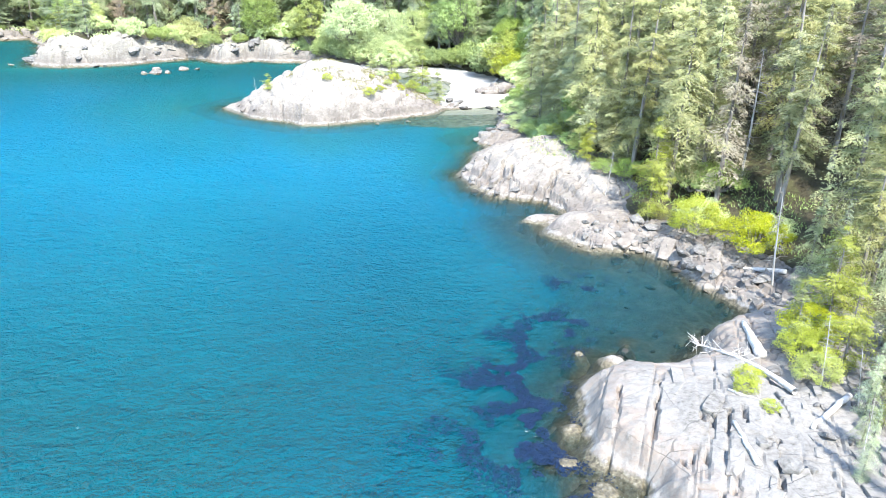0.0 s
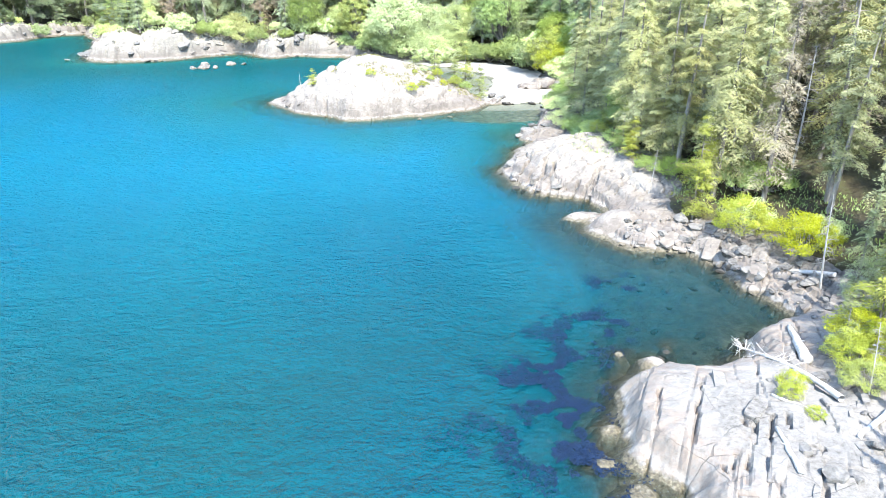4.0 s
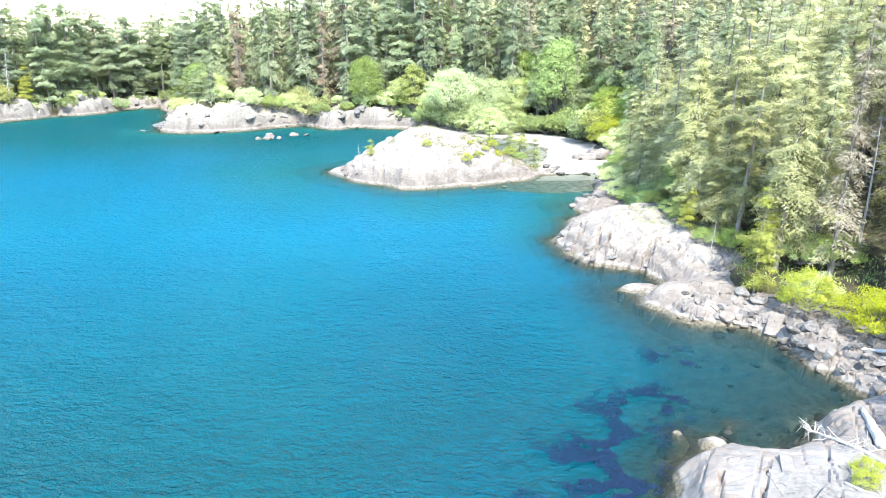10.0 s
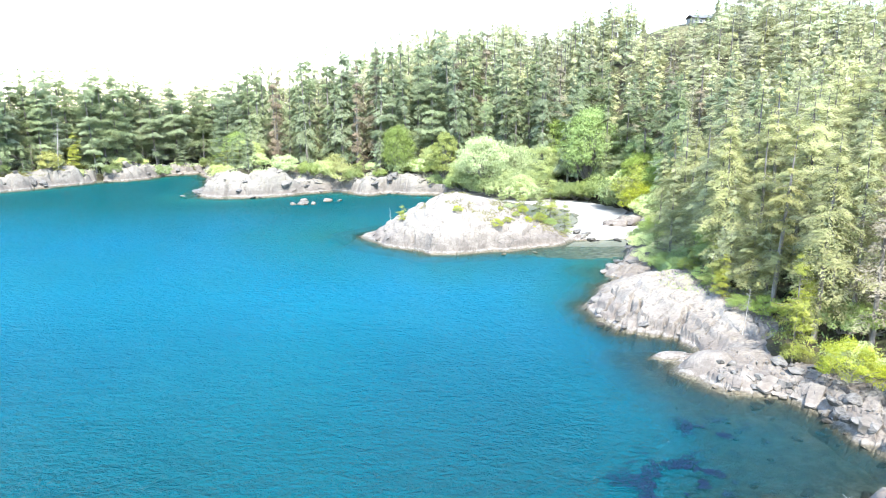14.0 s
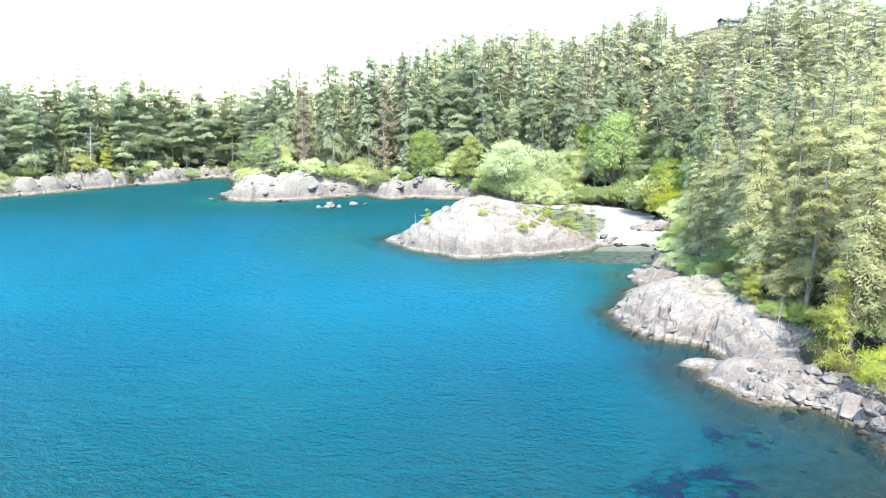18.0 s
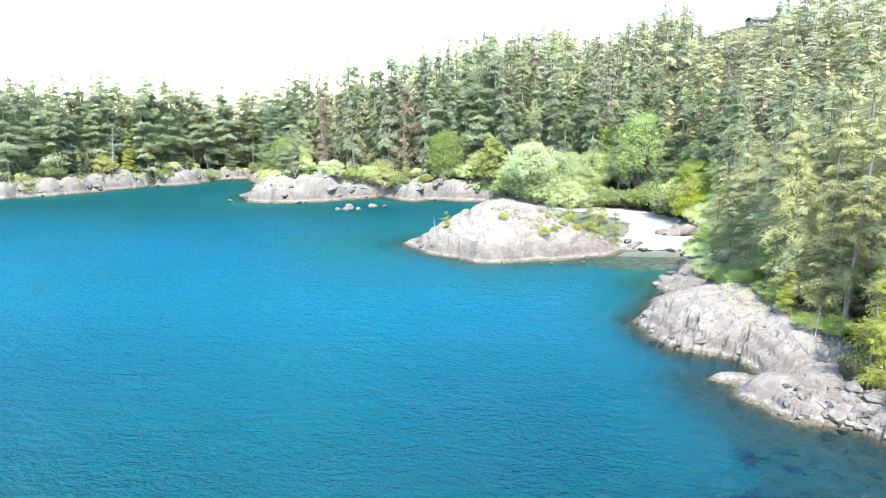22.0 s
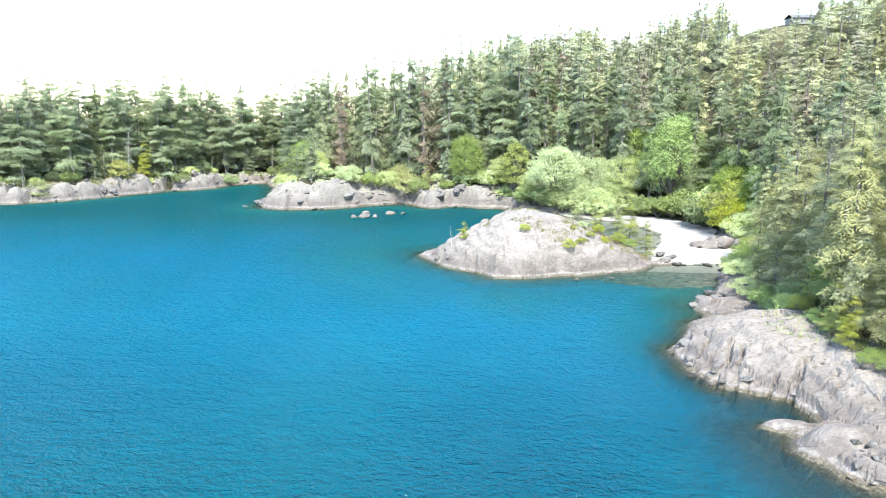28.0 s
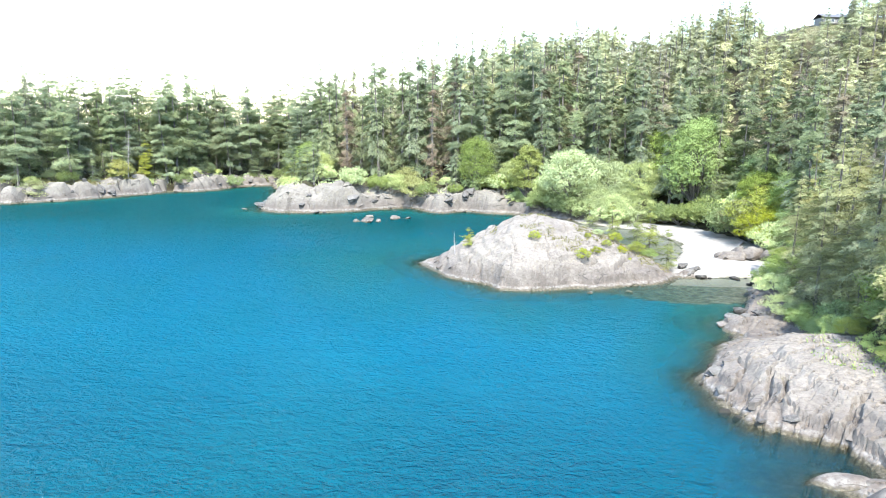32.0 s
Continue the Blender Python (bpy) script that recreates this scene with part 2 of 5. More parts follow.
def leaf_material(name, dark, mid, light, shine=0.26, shift=0.5, tone=False):
    """Needles or leaves: each spray has its own tint, each tree its own cast."""
    n = Nodes(name)
    isle = n.add("ShaderNodeNewGeometry").outputs["Random Per Island"]
    if tone:
        a = n.add("ShaderNodeAttribute")
        a.attribute_name = "tone"
        own = a.outputs["Fac"]
    else:
        own = n.add("ShaderNodeObjectInfo").outputs["Random"]
    p = n.where()
    tuft = n.noise(p, 0.9, 3, 0.6)
    fac = n.math("ADD", n.math("MULTIPLY", isle, 0.20), n.span(tuft, 0.34, 0.66, 0.05, 0.75))
    col = n.ramp(fac, [(0.0, dark), (0.45, mid), (1.0, light)])
    if tone:
        col = n.mix(n.span(own, 0.80, 0.90, 0, 0.75), col, n.ramp(isle, [(0.0, (0.10, 0.085, 0.055)), (1.0, (0.235, 0.205, 0.140))]))
    hsv = n.add("ShaderNodeHueSaturation", Color=col)
    n.put(hsv, "Hue", n.span(own, 0, 1, 0.5 - 0.026 * shift, 0.5 + 0.020 * shift))
    n.put(hsv, "Saturation", n.span(own, 0, 1, 1.1, 0.78))
    n.put(hsv, "Value", n.span(n.math("FRACT", n.math("MULTIPLY", own, 7.31)), 0, 1, 1.0 - 0.36 * shift, 1.0 + 0.42 * shift))
    col = hsv.outputs[0]
    diff = n.add("ShaderNodeBsdfDiffuse", Color=col)
    back = n.add("ShaderNodeBsdfTranslucent", Color=n.mix(0.3, col, (0.16, 0.19, 0.06)))
    gl = n.add("ShaderNodeBsdfGlossy", Color=(1, 1, 1, 1), Roughness=0.5)
    m = n.add("ShaderNodeMixShader", i0=shine, i1=diff.outputs[0], i2=back.outputs[0])
    m = n.add("ShaderNodeMixShader", i0=0.012, i1=m.outputs[0], i2=gl.outputs[0])
    n.t.links.new(m.outputs[0], n.out.inputs["Surface"])
    return n.mat


FIR = leaf_material("fir_needles", (0.105, 0.118, 0.046), (0.215, 0.224, 0.092), (0.315, 0.318, 0.146), 0.36, 0.65)
SPRUCE = leaf_material("spruce_needles", (0.0912, 0.1186, 0.0593), (0.1824, 0.2166, 0.1072), (0.285, 0.3135, 0.1664), 0.36, 0.65)
PINE = leaf_material("pine_needles", (0.0726, 0.0902, 0.0154), (0.1485, 0.1716, 0.0286), (0.2255, 0.242, 0.0506))
RUSTY = leaf_material("browning_needles", (0.075, 0.060, 0.038), (0.145, 0.118, 0.076), (0.205, 0.172, 0.115))
BROAD = leaf_material("broad_leaves", (0.1305, 0.189, 0.0468), (0.2025, 0.279, 0.0702), (0.2565, 0.333, 0.099), 0.45)
WILLOW = leaf_material("willow_leaves", (0.2674, 0.3225, 0.1275), (0.3776, 0.4437, 0.1756), (0.472, 0.5317, 0.2265), 0.46)
LIME = leaf_material("lime_leaves", (0.143, 0.1738, 0.0154), (0.2475, 0.2838, 0.0242), (0.33, 0.352, 0.0484), 0.45, 0.3)
FOREST = leaf_material("forest_needles", (0.1311, 0.1436, 0.0752), (0.2565, 0.2713, 0.1391), (0.3705, 0.383, 0.2075), 0.36, 1.0, True)
# needles across the bay: distance haze put into the colour as a bluer green
HAZED_PINE = leaf_material("hazed_pine_needles", (0.062, 0.090, 0.046), (0.138, 0.176, 0.088), (0.228, 0.272, 0.138), 0.45)
SCRUB = leaf_material("scrub_leaves", (0.100, 0.142, 0.044), (0.176, 0.228, 0.072), (0.235, 0.290, 0.102), 0.45)
DULL = leaf_material("dull_shrub_leaves", (0.150, 0.162, 0.052), (0.235, 0.245, 0.082), (0.31, 0.315, 0.125), 0.45)
LAWN = leaf_material("mown_grass", (0.20, 0.195, 0.10), (0.26, 0.25, 0.14), (0.32, 0.30, 0.18), 0.3)
GRASS = leaf_material("dry_grass", (0.0744, 0.0713, 0.0186), (0.124, 0.1147, 0.0341), (0.1674, 0.1488, 0.0558), 0.3)


def bark_material(name, a, b, c):
    n = Nodes(name)
    p = n.where()
    r = n.add("ShaderNodeObjectInfo").outputs["Random"]
    col = n.ramp(n.noise(n.stretch(p, (1, 1, 0.18)), 5.0, 6, 0.7), [(0.35, a), (0.5, b), (0.66, c)])
    col = n.mix(n.span(r, 0, 1, 0, 0.35), col, (0.17, 0.16, 0.145))
    return n.done(col, 0.9, n.bump(n.noise(n.stretch(p, (1, 1, 0.2)), 9, 5, 0.7), 0.8, 0.08), 0.2)


BARK = bark_material("fir_bark", (0.0465, 0.0384, 0.0310), (0.1023, 0.0899, 0.0756), (0.1984, 0.1860, 0.1674))
DEAD = bark_material("bleached_wood", (0.1860, 0.1736, 0.1550), (0.2852, 0.2728, 0.2542), (0.3720, 0.3596, 0.3410))
TWIG = bark_material("grey_twigs", (0.0992, 0.0899, 0.0775), (0.1674, 0.1550, 0.1395), (0.2480, 0.2356, 0.2170))


def plain(name, color, rough=0.7, speck=0.12, metal=0.0):
    n = Nodes(name)
    v = n.span(n.noise(n.where(), 3.0, 6, 0.65), 0.3, 0.7, 1 - speck, 1 + speck)
    hsv = n.add("ShaderNodeHueSaturation", Color=(*color, 1), Value=v)
    n.bsdf.inputs["Metallic"].default_value = metal
    return n.done(hsv.outputs[0], rough)


KELP = plain("wet_kelp", (0.0025, 0.0085, 0.024), 0.6, 0.5)
KELP.node_tree.nodes["Principled BSDF"].inputs["Specular IOR Level"].default_value = 0.1


# ---- mesh helpers ----
def mesh_of(name, verts, faces, material, smooth=False):
    """A mesh from arrays: verts (n, 3) and faces (m, 3 or 4)."""
    verts, faces = np.asarray(verts, np.float32), np.asarray(faces, np.int32)
    me = bpy.data.meshes.new(name)
    k = faces.shape[1]
    me.vertices.add(len(verts))
    me.vertices.foreach_set("co", verts.ravel())
    me.loops.add(faces.size)
    me.loops.foreach_set("vertex_index", faces.ravel())
    me.polygons.add(len(faces))
    me.polygons.foreach_set("loop_start", np.arange(0, faces.size, k, dtype=np.int32))
    me.polygons.foreach_set("use_smooth", np.full(len(faces), smooth))
    me.update(calc_edges=True)
    me.materials.append(material)
    return me


def part_of(name, me, parent, label=""):
    ob = new(name, me)
    ob.parent = parent
    return tagged(ob, label)


def part(name, bm, material, parent, label=""):
    me = bpy.data.meshes.new(name)
    bm.to_mesh(me)
    bm.free()
    me.materials.append(material)
    return part_of(name, me, parent, label)


def rnd(i, j, s):
    """A fixed random number for each whole pair i, j."""
    v = np.sin(i * 127.1 + j * 311.7 + s * 74.7) * 43758.5453
    return v - np.floor(v)


def smooth(a, b, x):
    t = np.clip((x - a) / (b - a), 0, 1)
    return t * t * (3 - 2 * t)


def value_noise(x, y, s):
    i, j = np.floor(x), np.floor(y)
    u, v = x - i, y - j
    u, v = u * u * (3 - 2 * u), v * v * (3 - 2 * v)
    a, b, c, d = rnd(i, j, s), rnd(i + 1, j, s), rnd(i, j + 1, s), rnd(i + 1, j + 1, s)
    return (a + (b - a) * u) * (1 - v) + (c + (d - c) * u) * v


def fbm(x, y, s, octaves=5, gain=0.5):
    total, amp, size = 0.0, 1.0, 0.0
    for o in range(octaves):
        total = total + amp * value_noise(x * 2**o + 13.7 * o, y * 2**o - 7.3 * o, s + o)
        size += amp
        amp *= gain
    return total / size


def blocks(x, y, turn, long, wide, step, lean, cleft, gap, s):
    """Jointed bedrock: blocks along a strike, each lifted and tipped by its own amount, with clefts between."""
    c, q = math.cos(turn), math.sin(turn)
    u, v = (x * c + y * q) / long, (-x * q + y * c) / wide
    i0, j0 = np.floor(u), np.floor(v)
    first, second, lift = np.full(u.shape, 9.0), np.full(u.shape, 9.0), np.zeros(u.shape)
    for di in (-1, 0, 1):
        for dj in (-1, 0, 1):
            i, j = i0 + di, j0 + dj
            cu, cv = i + 0.5 + 0.75 * (rnd(i, j, s) - 0.5), j + 0.5 + 0.75 * (rnd(i, j, s + 1) - 0.5)
            gu, gv = np.abs(u - cu), np.abs(v - cv)
            g = np.maximum(gu, gv) * 0.6 + np.hypot(gu, gv) * 0.4
            own = step * (rnd(i, j, s + 2) - 0.5) + lean * ((u - cu) * (rnd(i, j, s + 3) - 0.5) + (v - cv) * (rnd(i, j, s + 4) - 0.5))
            near = g < first
            second = np.where(near, first, np.minimum(second, g))
            lift = np.where(near, own, lift)
            first = np.where(near, g, first)
    return lift - cleft * (1 - smooth(0, gap, second - first))


def courses(x, y, turn, long, wide, s):
    """Long joint-bounded slabs in rows along a strike: the row, the slab in it, and the distance to the next joint."""
    c, q = math.cos(turn), math.sin(turn)
    u, v = x * c + y * q, -x * q + y * c
    v = v + 1.5 * (fbm(u / 6, v / 9, s, 3) - 0.5)
    u = u + 1.2 * (fbm(u / 5, v / 4, s + 6, 3) - 0.5)

    def part_at(a, row, k):
        j = np.floor(a)
        b = j + 0.6 * rnd(j, row, k)
        j = np.where(a < b, j - 1, j)
        return j, np.minimum(a - j - 0.6 * rnd(j, row, k), j + 1 + 0.6 * rnd(j + 1, row, k) - a)

    j, dv = part_at(v / wide, 0.0, s + 1)
    i, du = part_at(u / long + 5.3 * rnd(j, 3.0, s), j, s + 2)
    return j, i, np.minimum(dv * wide, du * long)


def slabbed(x, y, turn, long, wide, step, cleft, gap, s):
    j, i, far = courses(x, y, turn, long, wide, s)
    return step * (rnd(i, j, s + 3) - 0.5) - cleft * (1 - smooth(0.3 * gap, gap, far)) * (0.15 + 0.85 * smooth(0.42, 0.58, fbm(x / 3.4, y / 3.4, s + 7, 2)))


def inside(px, py, poly):
    """Distance to the outline, positive inside it."""
    px, py = np.asarray(px, float), np.asarray(py, float)
    best, odd = np.full(px.shape, 1e18), np.zeros(px.shape, bool)
    n = len(poly)
    for k in range(n):
        (ax, ay), (bx, by) = poly[k], poly[(k + 1) % n]
        dx, dy = bx - ax, by - ay
        t = np.clip(((px - ax) * dx + (py - ay) * dy) / (dx * dx + dy * dy), 0, 1)
        best = np.minimum(best, (px - ax - t * dx) ** 2 + (py - ay - t * dy) ** 2)
        if ay != by:
            odd ^= ((ay > py) != (by > py)) & (px < ax + (py - ay) / (by - ay) * dx)
    return np.where(odd, 1, -1) * np.sqrt(best)


# ---- the plan: shores, heights ----
NEAR_SHORE = [(60, -400), (20, -80), (18, -20), (16, 0), (14.6, 14), (13.5, 23.5), (12.4, 26), (12.8, 29.8), (13.8, 31.8), (16.6, 34.2),
              (18.6, 33.2), (22.6, 34.4), (25.3, 37.7), (29.4, 39.8), (29.2, 43.5), (28.2, 49.1), (26.4, 51.8), (22.8, 53.1),
              (20.8, 56.5), (19.2, 60.5), (22.4, 62.8), (22.0, 65.8), (17.5, 68.8), (15.8, 73.0), (15.8, 78.6)]
COVE_SHORE = [(18.5, 84), (21.5, 90.5), (21.2, 96.2), (24.5, 98.5), (26, 103), (29, 112), (32, 118.5), (34, 123), (30, 122), (22.5, 120),
              (20, 121), (21, 127), (24, 135), (26.5, 142), (27.5, 150), (26, 160), (20, 168), (9, 176)]
FAR_SHORE = [(-6.1, 186.5), (-16.2, 189.6), (-22.6, 185.3), (-33, 192), (-43, 185), (-51.7, 178), (-60, 177), (-67.3, 179.6), (-69, 187),
             (-75, 212), (-86, 238), (-90, 246), (-98, 237), (-102, 223), (-111, 212), (-117.5, 198.5), (-125.5, 186), (-132, 177),
             (-148, 172), (-185, 158), (-330, 115), (-900, 60), (-900, 1500), (1500, 1500), (1500, -400)]
LAND = NEAR_SHORE + COVE_SHORE + FAR_SHORE
ISLAND = [(-16.4, 123.5), (-13.2, 117.5), (-10.3, 113.6), (-6.5, 110), (-3.4, 107.2), (1, 107.6), (4.6, 108.5), (9, 110.6), (12.9, 112.8), (18.5, 115.6),
          (22.5, 119.2), (23, 123), (18, 128), (8, 131), (-4, 132), (-12, 129.5)]
SAND_BED = [(20, 119), (27, 121), (34, 121), (40, 126), (42, 140), (40, 158), (34, 172), (22, 180), (8, 180), (10, 175), (20, 167.5), (26, 159.5),
            (27.5, 150), (26.5, 142), (24, 135), (21, 127)]
# x, y and the height of the rock edge there
EDGE = [(18, 24, 2.6), (24, 30, 2.2), (30, 44, 1.5), (26, 54, 1.6), (21, 60, 1.3), (23, 69, 4.6), (23, 78, 5.0), (24, 90, 2.2), (24, 98, 1.6),
        (30, 112, 1.8), (36, 140, 1.0), (10, 178, 1.8), (-22, 186, 5.2), (-36, 192, 4.6), (-55, 181, 8.6), (-74, 205, 3.0), (-88, 243, 2.5), (-101, 224, 4.4),
        (-114, 203, 4.8), (-127, 184, 5.6), (-170, 165, 5.0)]


def edge_height(x, y):
    w = sum(1 / ((x - a) ** 2 + (y - b) ** 2 + 4) ** 1.5 for a, b, _ in EDGE)
    return sum(h / ((x - a) ** 2 + (y - b) ** 2 + 4) ** 1.5 for a, b, h in EDGE) / w


def rise(x, y):
    """How steeply the wooded ground climbs inland."""
    return 0.08 + 0.29 * smooth(-75, 5, x)


def terrain(x, y):
    """The ground sheet: sea bed, low shore and wooded hill."""
    x, y = np.asarray(x, float), np.asarray(y, float)
    d = inside(x, y, LAND)
    sand = inside(x, y, SAND_BED)
    d = np.where(d > 0, np.minimum(d, np.maximum(-sand, 0) + 4.5), d)
    begin = 6 + 9 * smooth(40, 33, y) * smooth(80, 50, x)
    up = (edge_height(x, y) - 0.2) * (smooth(1.0, 9.0, d) * (1 - 0.5 * smooth(40, 33, y) * smooth(60, 40, x))) + rise(x, y) * np.maximum(d - begin, 0) - 0.9 * (1 - smooth(0, 6, d))
    inner = 3.0 * smooth(64, 69, y) * smooth(96, 91, y)
    up = up - (1.3 + 0.4 * inner) * (1 - smooth(8.0 + inner, 10.5 + inner, d)) * smooth(60, 64, y) * smooth(98, 94, y) * smooth(10, 16, x)
    cap = 11 + 64 * smooth(-80, 5, x)
    up = np.where(up > 0, np.maximum(cap, 1) * (1 - np.exp(-up / cap)), up)
    up = up + 25.5 * np.exp(-((x - 80) ** 2 + (y - 235) ** 2) / 2400) + 1.2 * (fbm(x / 14, y / 14, 3) - 0.5) * smooth(4, 16, d)
    shelf = 0.10 + 0.30 * smooth(20, 6, x) + 0.2 * smooth(60, 75, y)
    down = -0.9 + np.maximum(d, -60) * shelf * (0.75 + 0.5 * fbm(x / 9, y / 9, 8)) + 0.5 * (fbm(x / 3, y / 3, 5) - 0.5)
    down = np.maximum(down, -12)
    isle = inside(x, y, ISLAND)
    down = np.maximum(down, -0.9 + np.maximum(isle, -40) * 0.28)
    h = np.where(d > 0, up, down)
    beach = 0.12 + 0.10 * np.minimum(np.maximum(d, 0), 12) + 0.15 * (fbm(x / 5, y / 5, 2) - 0.5)
    h = np.where(d > 0, h + (beach - h) * smooth(-3, 1.0, sand), h)
    return np.where((d <= 0) & (sand > -14), np.maximum(h, -0.08 + 0.055 * d), h)


def bent(x, y, size, s):
    """The joints of the rock, a little bent."""
    return x + 0.9 * size * (fbm(x / 5, y / 5, s + 80, 3) - 0.5), y + 0.9 * size * (fbm(x / 5, y / 5, s + 85, 3) - 0.5)


def rock(x, y, d, top, reach, strike, size, s, ragged=1.0, step=0.4, chop=1.0, ledge=0.3):
    """Bare rock from the sea floor to the wood's edge, d metres in from the shore: a steep foot, then slabs."""
    d = d + ragged * (fbm(x / 5.5, y / 5.5, s, 2, 0.4) - 0.5) * 2.6
    base = np.where(d > 0, top * (step * smooth(0, 1.3 * size, d) + (1 - step) * (1 - np.exp(-d / reach))), d * 0.8)
    bed_ = (base + 0.16 * (x * math.sin(strike) - y * math.cos(strike)) + 1.2 * (fbm(x / 4, y / 4, s + 5, 3) - 0.5)) / (1.25 * size)
    frac = bed_ - np.floor(bed_)
    base = np.where(base > 0.15, base + ledge * 1.25 * size * (smooth(0.72, 1.0, frac) - frac) * smooth(0.1, 0.8, base), base)
    u, v = bent(x, y, size, s)
    cut = blocks(u, v, strike, 4.6 * size, 2.0 * size, 0.85 * size * chop, 1.3 * size * chop, 0.75 * size, 0.06, s + 20)
    cut = cut + blocks(u, v, strike + 0.3, 1.9 * size, 0.9 * size, 0.36 * size * chop, 0.6 * size * chop, 0.26 * size * chop**0.5, 0.08, s + 40)
    cut = cut + blocks(u, v, strike - 0.5, 0.8 * size, 0.5 * size, 0.13 * size * chop, 0.22 * size * chop, 0.06 * size * chop, 0.12, s + 55)
    body = smooth(-0.6, 2.2, d)
    return base + 0.6 * cut * (0.35 + 0.65 * body) * ragged + 0.4 * size * (fbm(x / (2.6 * size), y / (2.6 * size), s + 60) - 0.5) + 0.08 * (fbm(x * 3, y * 3, s + 70, 3) - 0.5)


NEAR_TURN = 1.03
# open joints that split the outcrop, and the cracks across the headland's flank
OUTCROP_JOINTS = [[(17.6, 30.1), (17.0, 29.1), (15.4, 26.3), (12.8, 21.7), (11.4, 18.5)], [(14.9, 29.4), (14.5, 28.3), (12.6, 25.1), (11.8, 23.4), (11.7, 21.3)], [(17.5, 26.0), (17.4, 25.5), (17.8, 25.5), (17.3, 24.4)],
                  [(16.2, 23.9), (14.2, 20.6), (12.9, 17.5)], [(19.0, 25.8), (17.1, 23.0), (15.7, 20.8)], [(19.8, 25.9), (19.1, 24.7)], [(15.5, 23.6), (15.5, 22.6)], [(17.2, 22.0), (16.4, 21.1)],
                  [(19.0, 22.1), (18.2, 20.4)], [(16.9, 23.8), (15.7, 22.2)], [(18.8, 24.0), (20.1, 23.5)]]
HEADLAND_CRACKS = [[(18.7, 73.6), (16.2, 69.7)], [(19.1, 71.4), (17.3, 68.8)], [(20.7, 72.7), (18.2, 66.3)], [(22.0, 68.1), (20.4, 65.7)], [(25.4, 69.8), (21.3, 64.1)], [(24.5, 69.0), (21.2, 65.2)],
                   [(18.8, 76.1), (17.1, 73.6)], [(20.0, 73.6), (17.4, 67.6)]]

ISLAND_CRACKS = [[(4.6, 106.3), (4.3, 104.1)], [(9.3, 113.3), (7.9, 112.3)], [(19.1, 120.3), (17.5, 118.9)], [(-6.4, 111.9), (-6.1, 110.7)], [(-3.2, 110.2), (-2.3, 110.2)], [(3.1, 108.1), (3.3, 106.1)], [(14.9, 118.8), (12.2, 113.2)], [(-9.2, 120.6), (-8.4, 118.5)]]


def clefts(x, y, runs, wide, deep, s):
    """How deep the joints along those runs are cut, wandering a little and open by turns."""
    a, b = x + 0.5 * (fbm(x * 0.9, y * 0.9, s, 3) - 0.5), y + 0.5 * (fbm(x * 0.9, y * 0.9, s + 3, 3) - 0.5)
    cut = np.zeros(np.shape(x))
    for run in runs:
        for (px, py), (qx, qy) in zip(run, run[1:]):
            dx, dy = qx - px, qy - py
            t = np.clip(((a - px) * dx + (b - py) * dy) / (dx * dx + dy * dy), 0, 1)
            cut = np.maximum(cut, np.exp(-(((a - px - t * dx) ** 2 + (b - py - t * dy) ** 2) / wide**2) ** 1.5))
    return deep * cut * (0.35 + 0.65 * smooth(0.35, 0.55, fbm(x / 1.7, y / 1.7, s + 5, 2)))


def near_rock(x, y):
    d = inside(x, y, LAND)
    e = d + 2.0 * (fbm(x / 3, y / 3, 11) - 0.5) + 0.35 * (fbm(x / 0.9, y / 0.9, 12, 3) - 0.5)
    base = np.where(e > 0, 2.7 * (0.35 * smooth(0, 1.4, e) + 0.65 * (1 - np.exp(-e / 2.6))), e * 0.8)
    cut = slabbed(x, y, NEAR_TURN, 5.6, 2.9, 0.30, 0.10, 0.11, 91)
    cut = cut + (0.15 + 0.85 * smooth(16.5, 19, x + 0.3 * (24 - y))) * slabbed(x, y, NEAR_TURN + 0.12, 2.3, 1.2, 0.30, 0.12, 0.10, 95)
    h = base + 0.85 * cut * smooth(-0.6, 1.6, e) + 0.22 * (fbm(x / 2, y / 2, 15) - 0.5) + 0.05 * (fbm(x * 3, y * 3, 16, 3) - 0.5) - 0.22 * np.maximum(d - 15, 0)
    h = h - clefts(x, y, OUTCROP_JOINTS, 0.10, 0.38, 33)
    rough = 0.5 * (fbm(x * 1.3, y * 1.3, 18, 4) - 0.5)
    for a, b, r, top in ((11.0, 26.6, 1.3, 0.05), (11.9, 24.0, 1.4, 0.15), (15.3, 36.2, 0.7, 0.2), (16.9, 34.9, 1.1, 0.5), (12.2, 28.8, 1.0, 0.25), (18.9, 37.0, 0.6, 0.0)):
        h = np.maximum(h, top + rough - 0.8 * ((x - a) ** 2 + (y - b) ** 2) / (r * r))
    return h


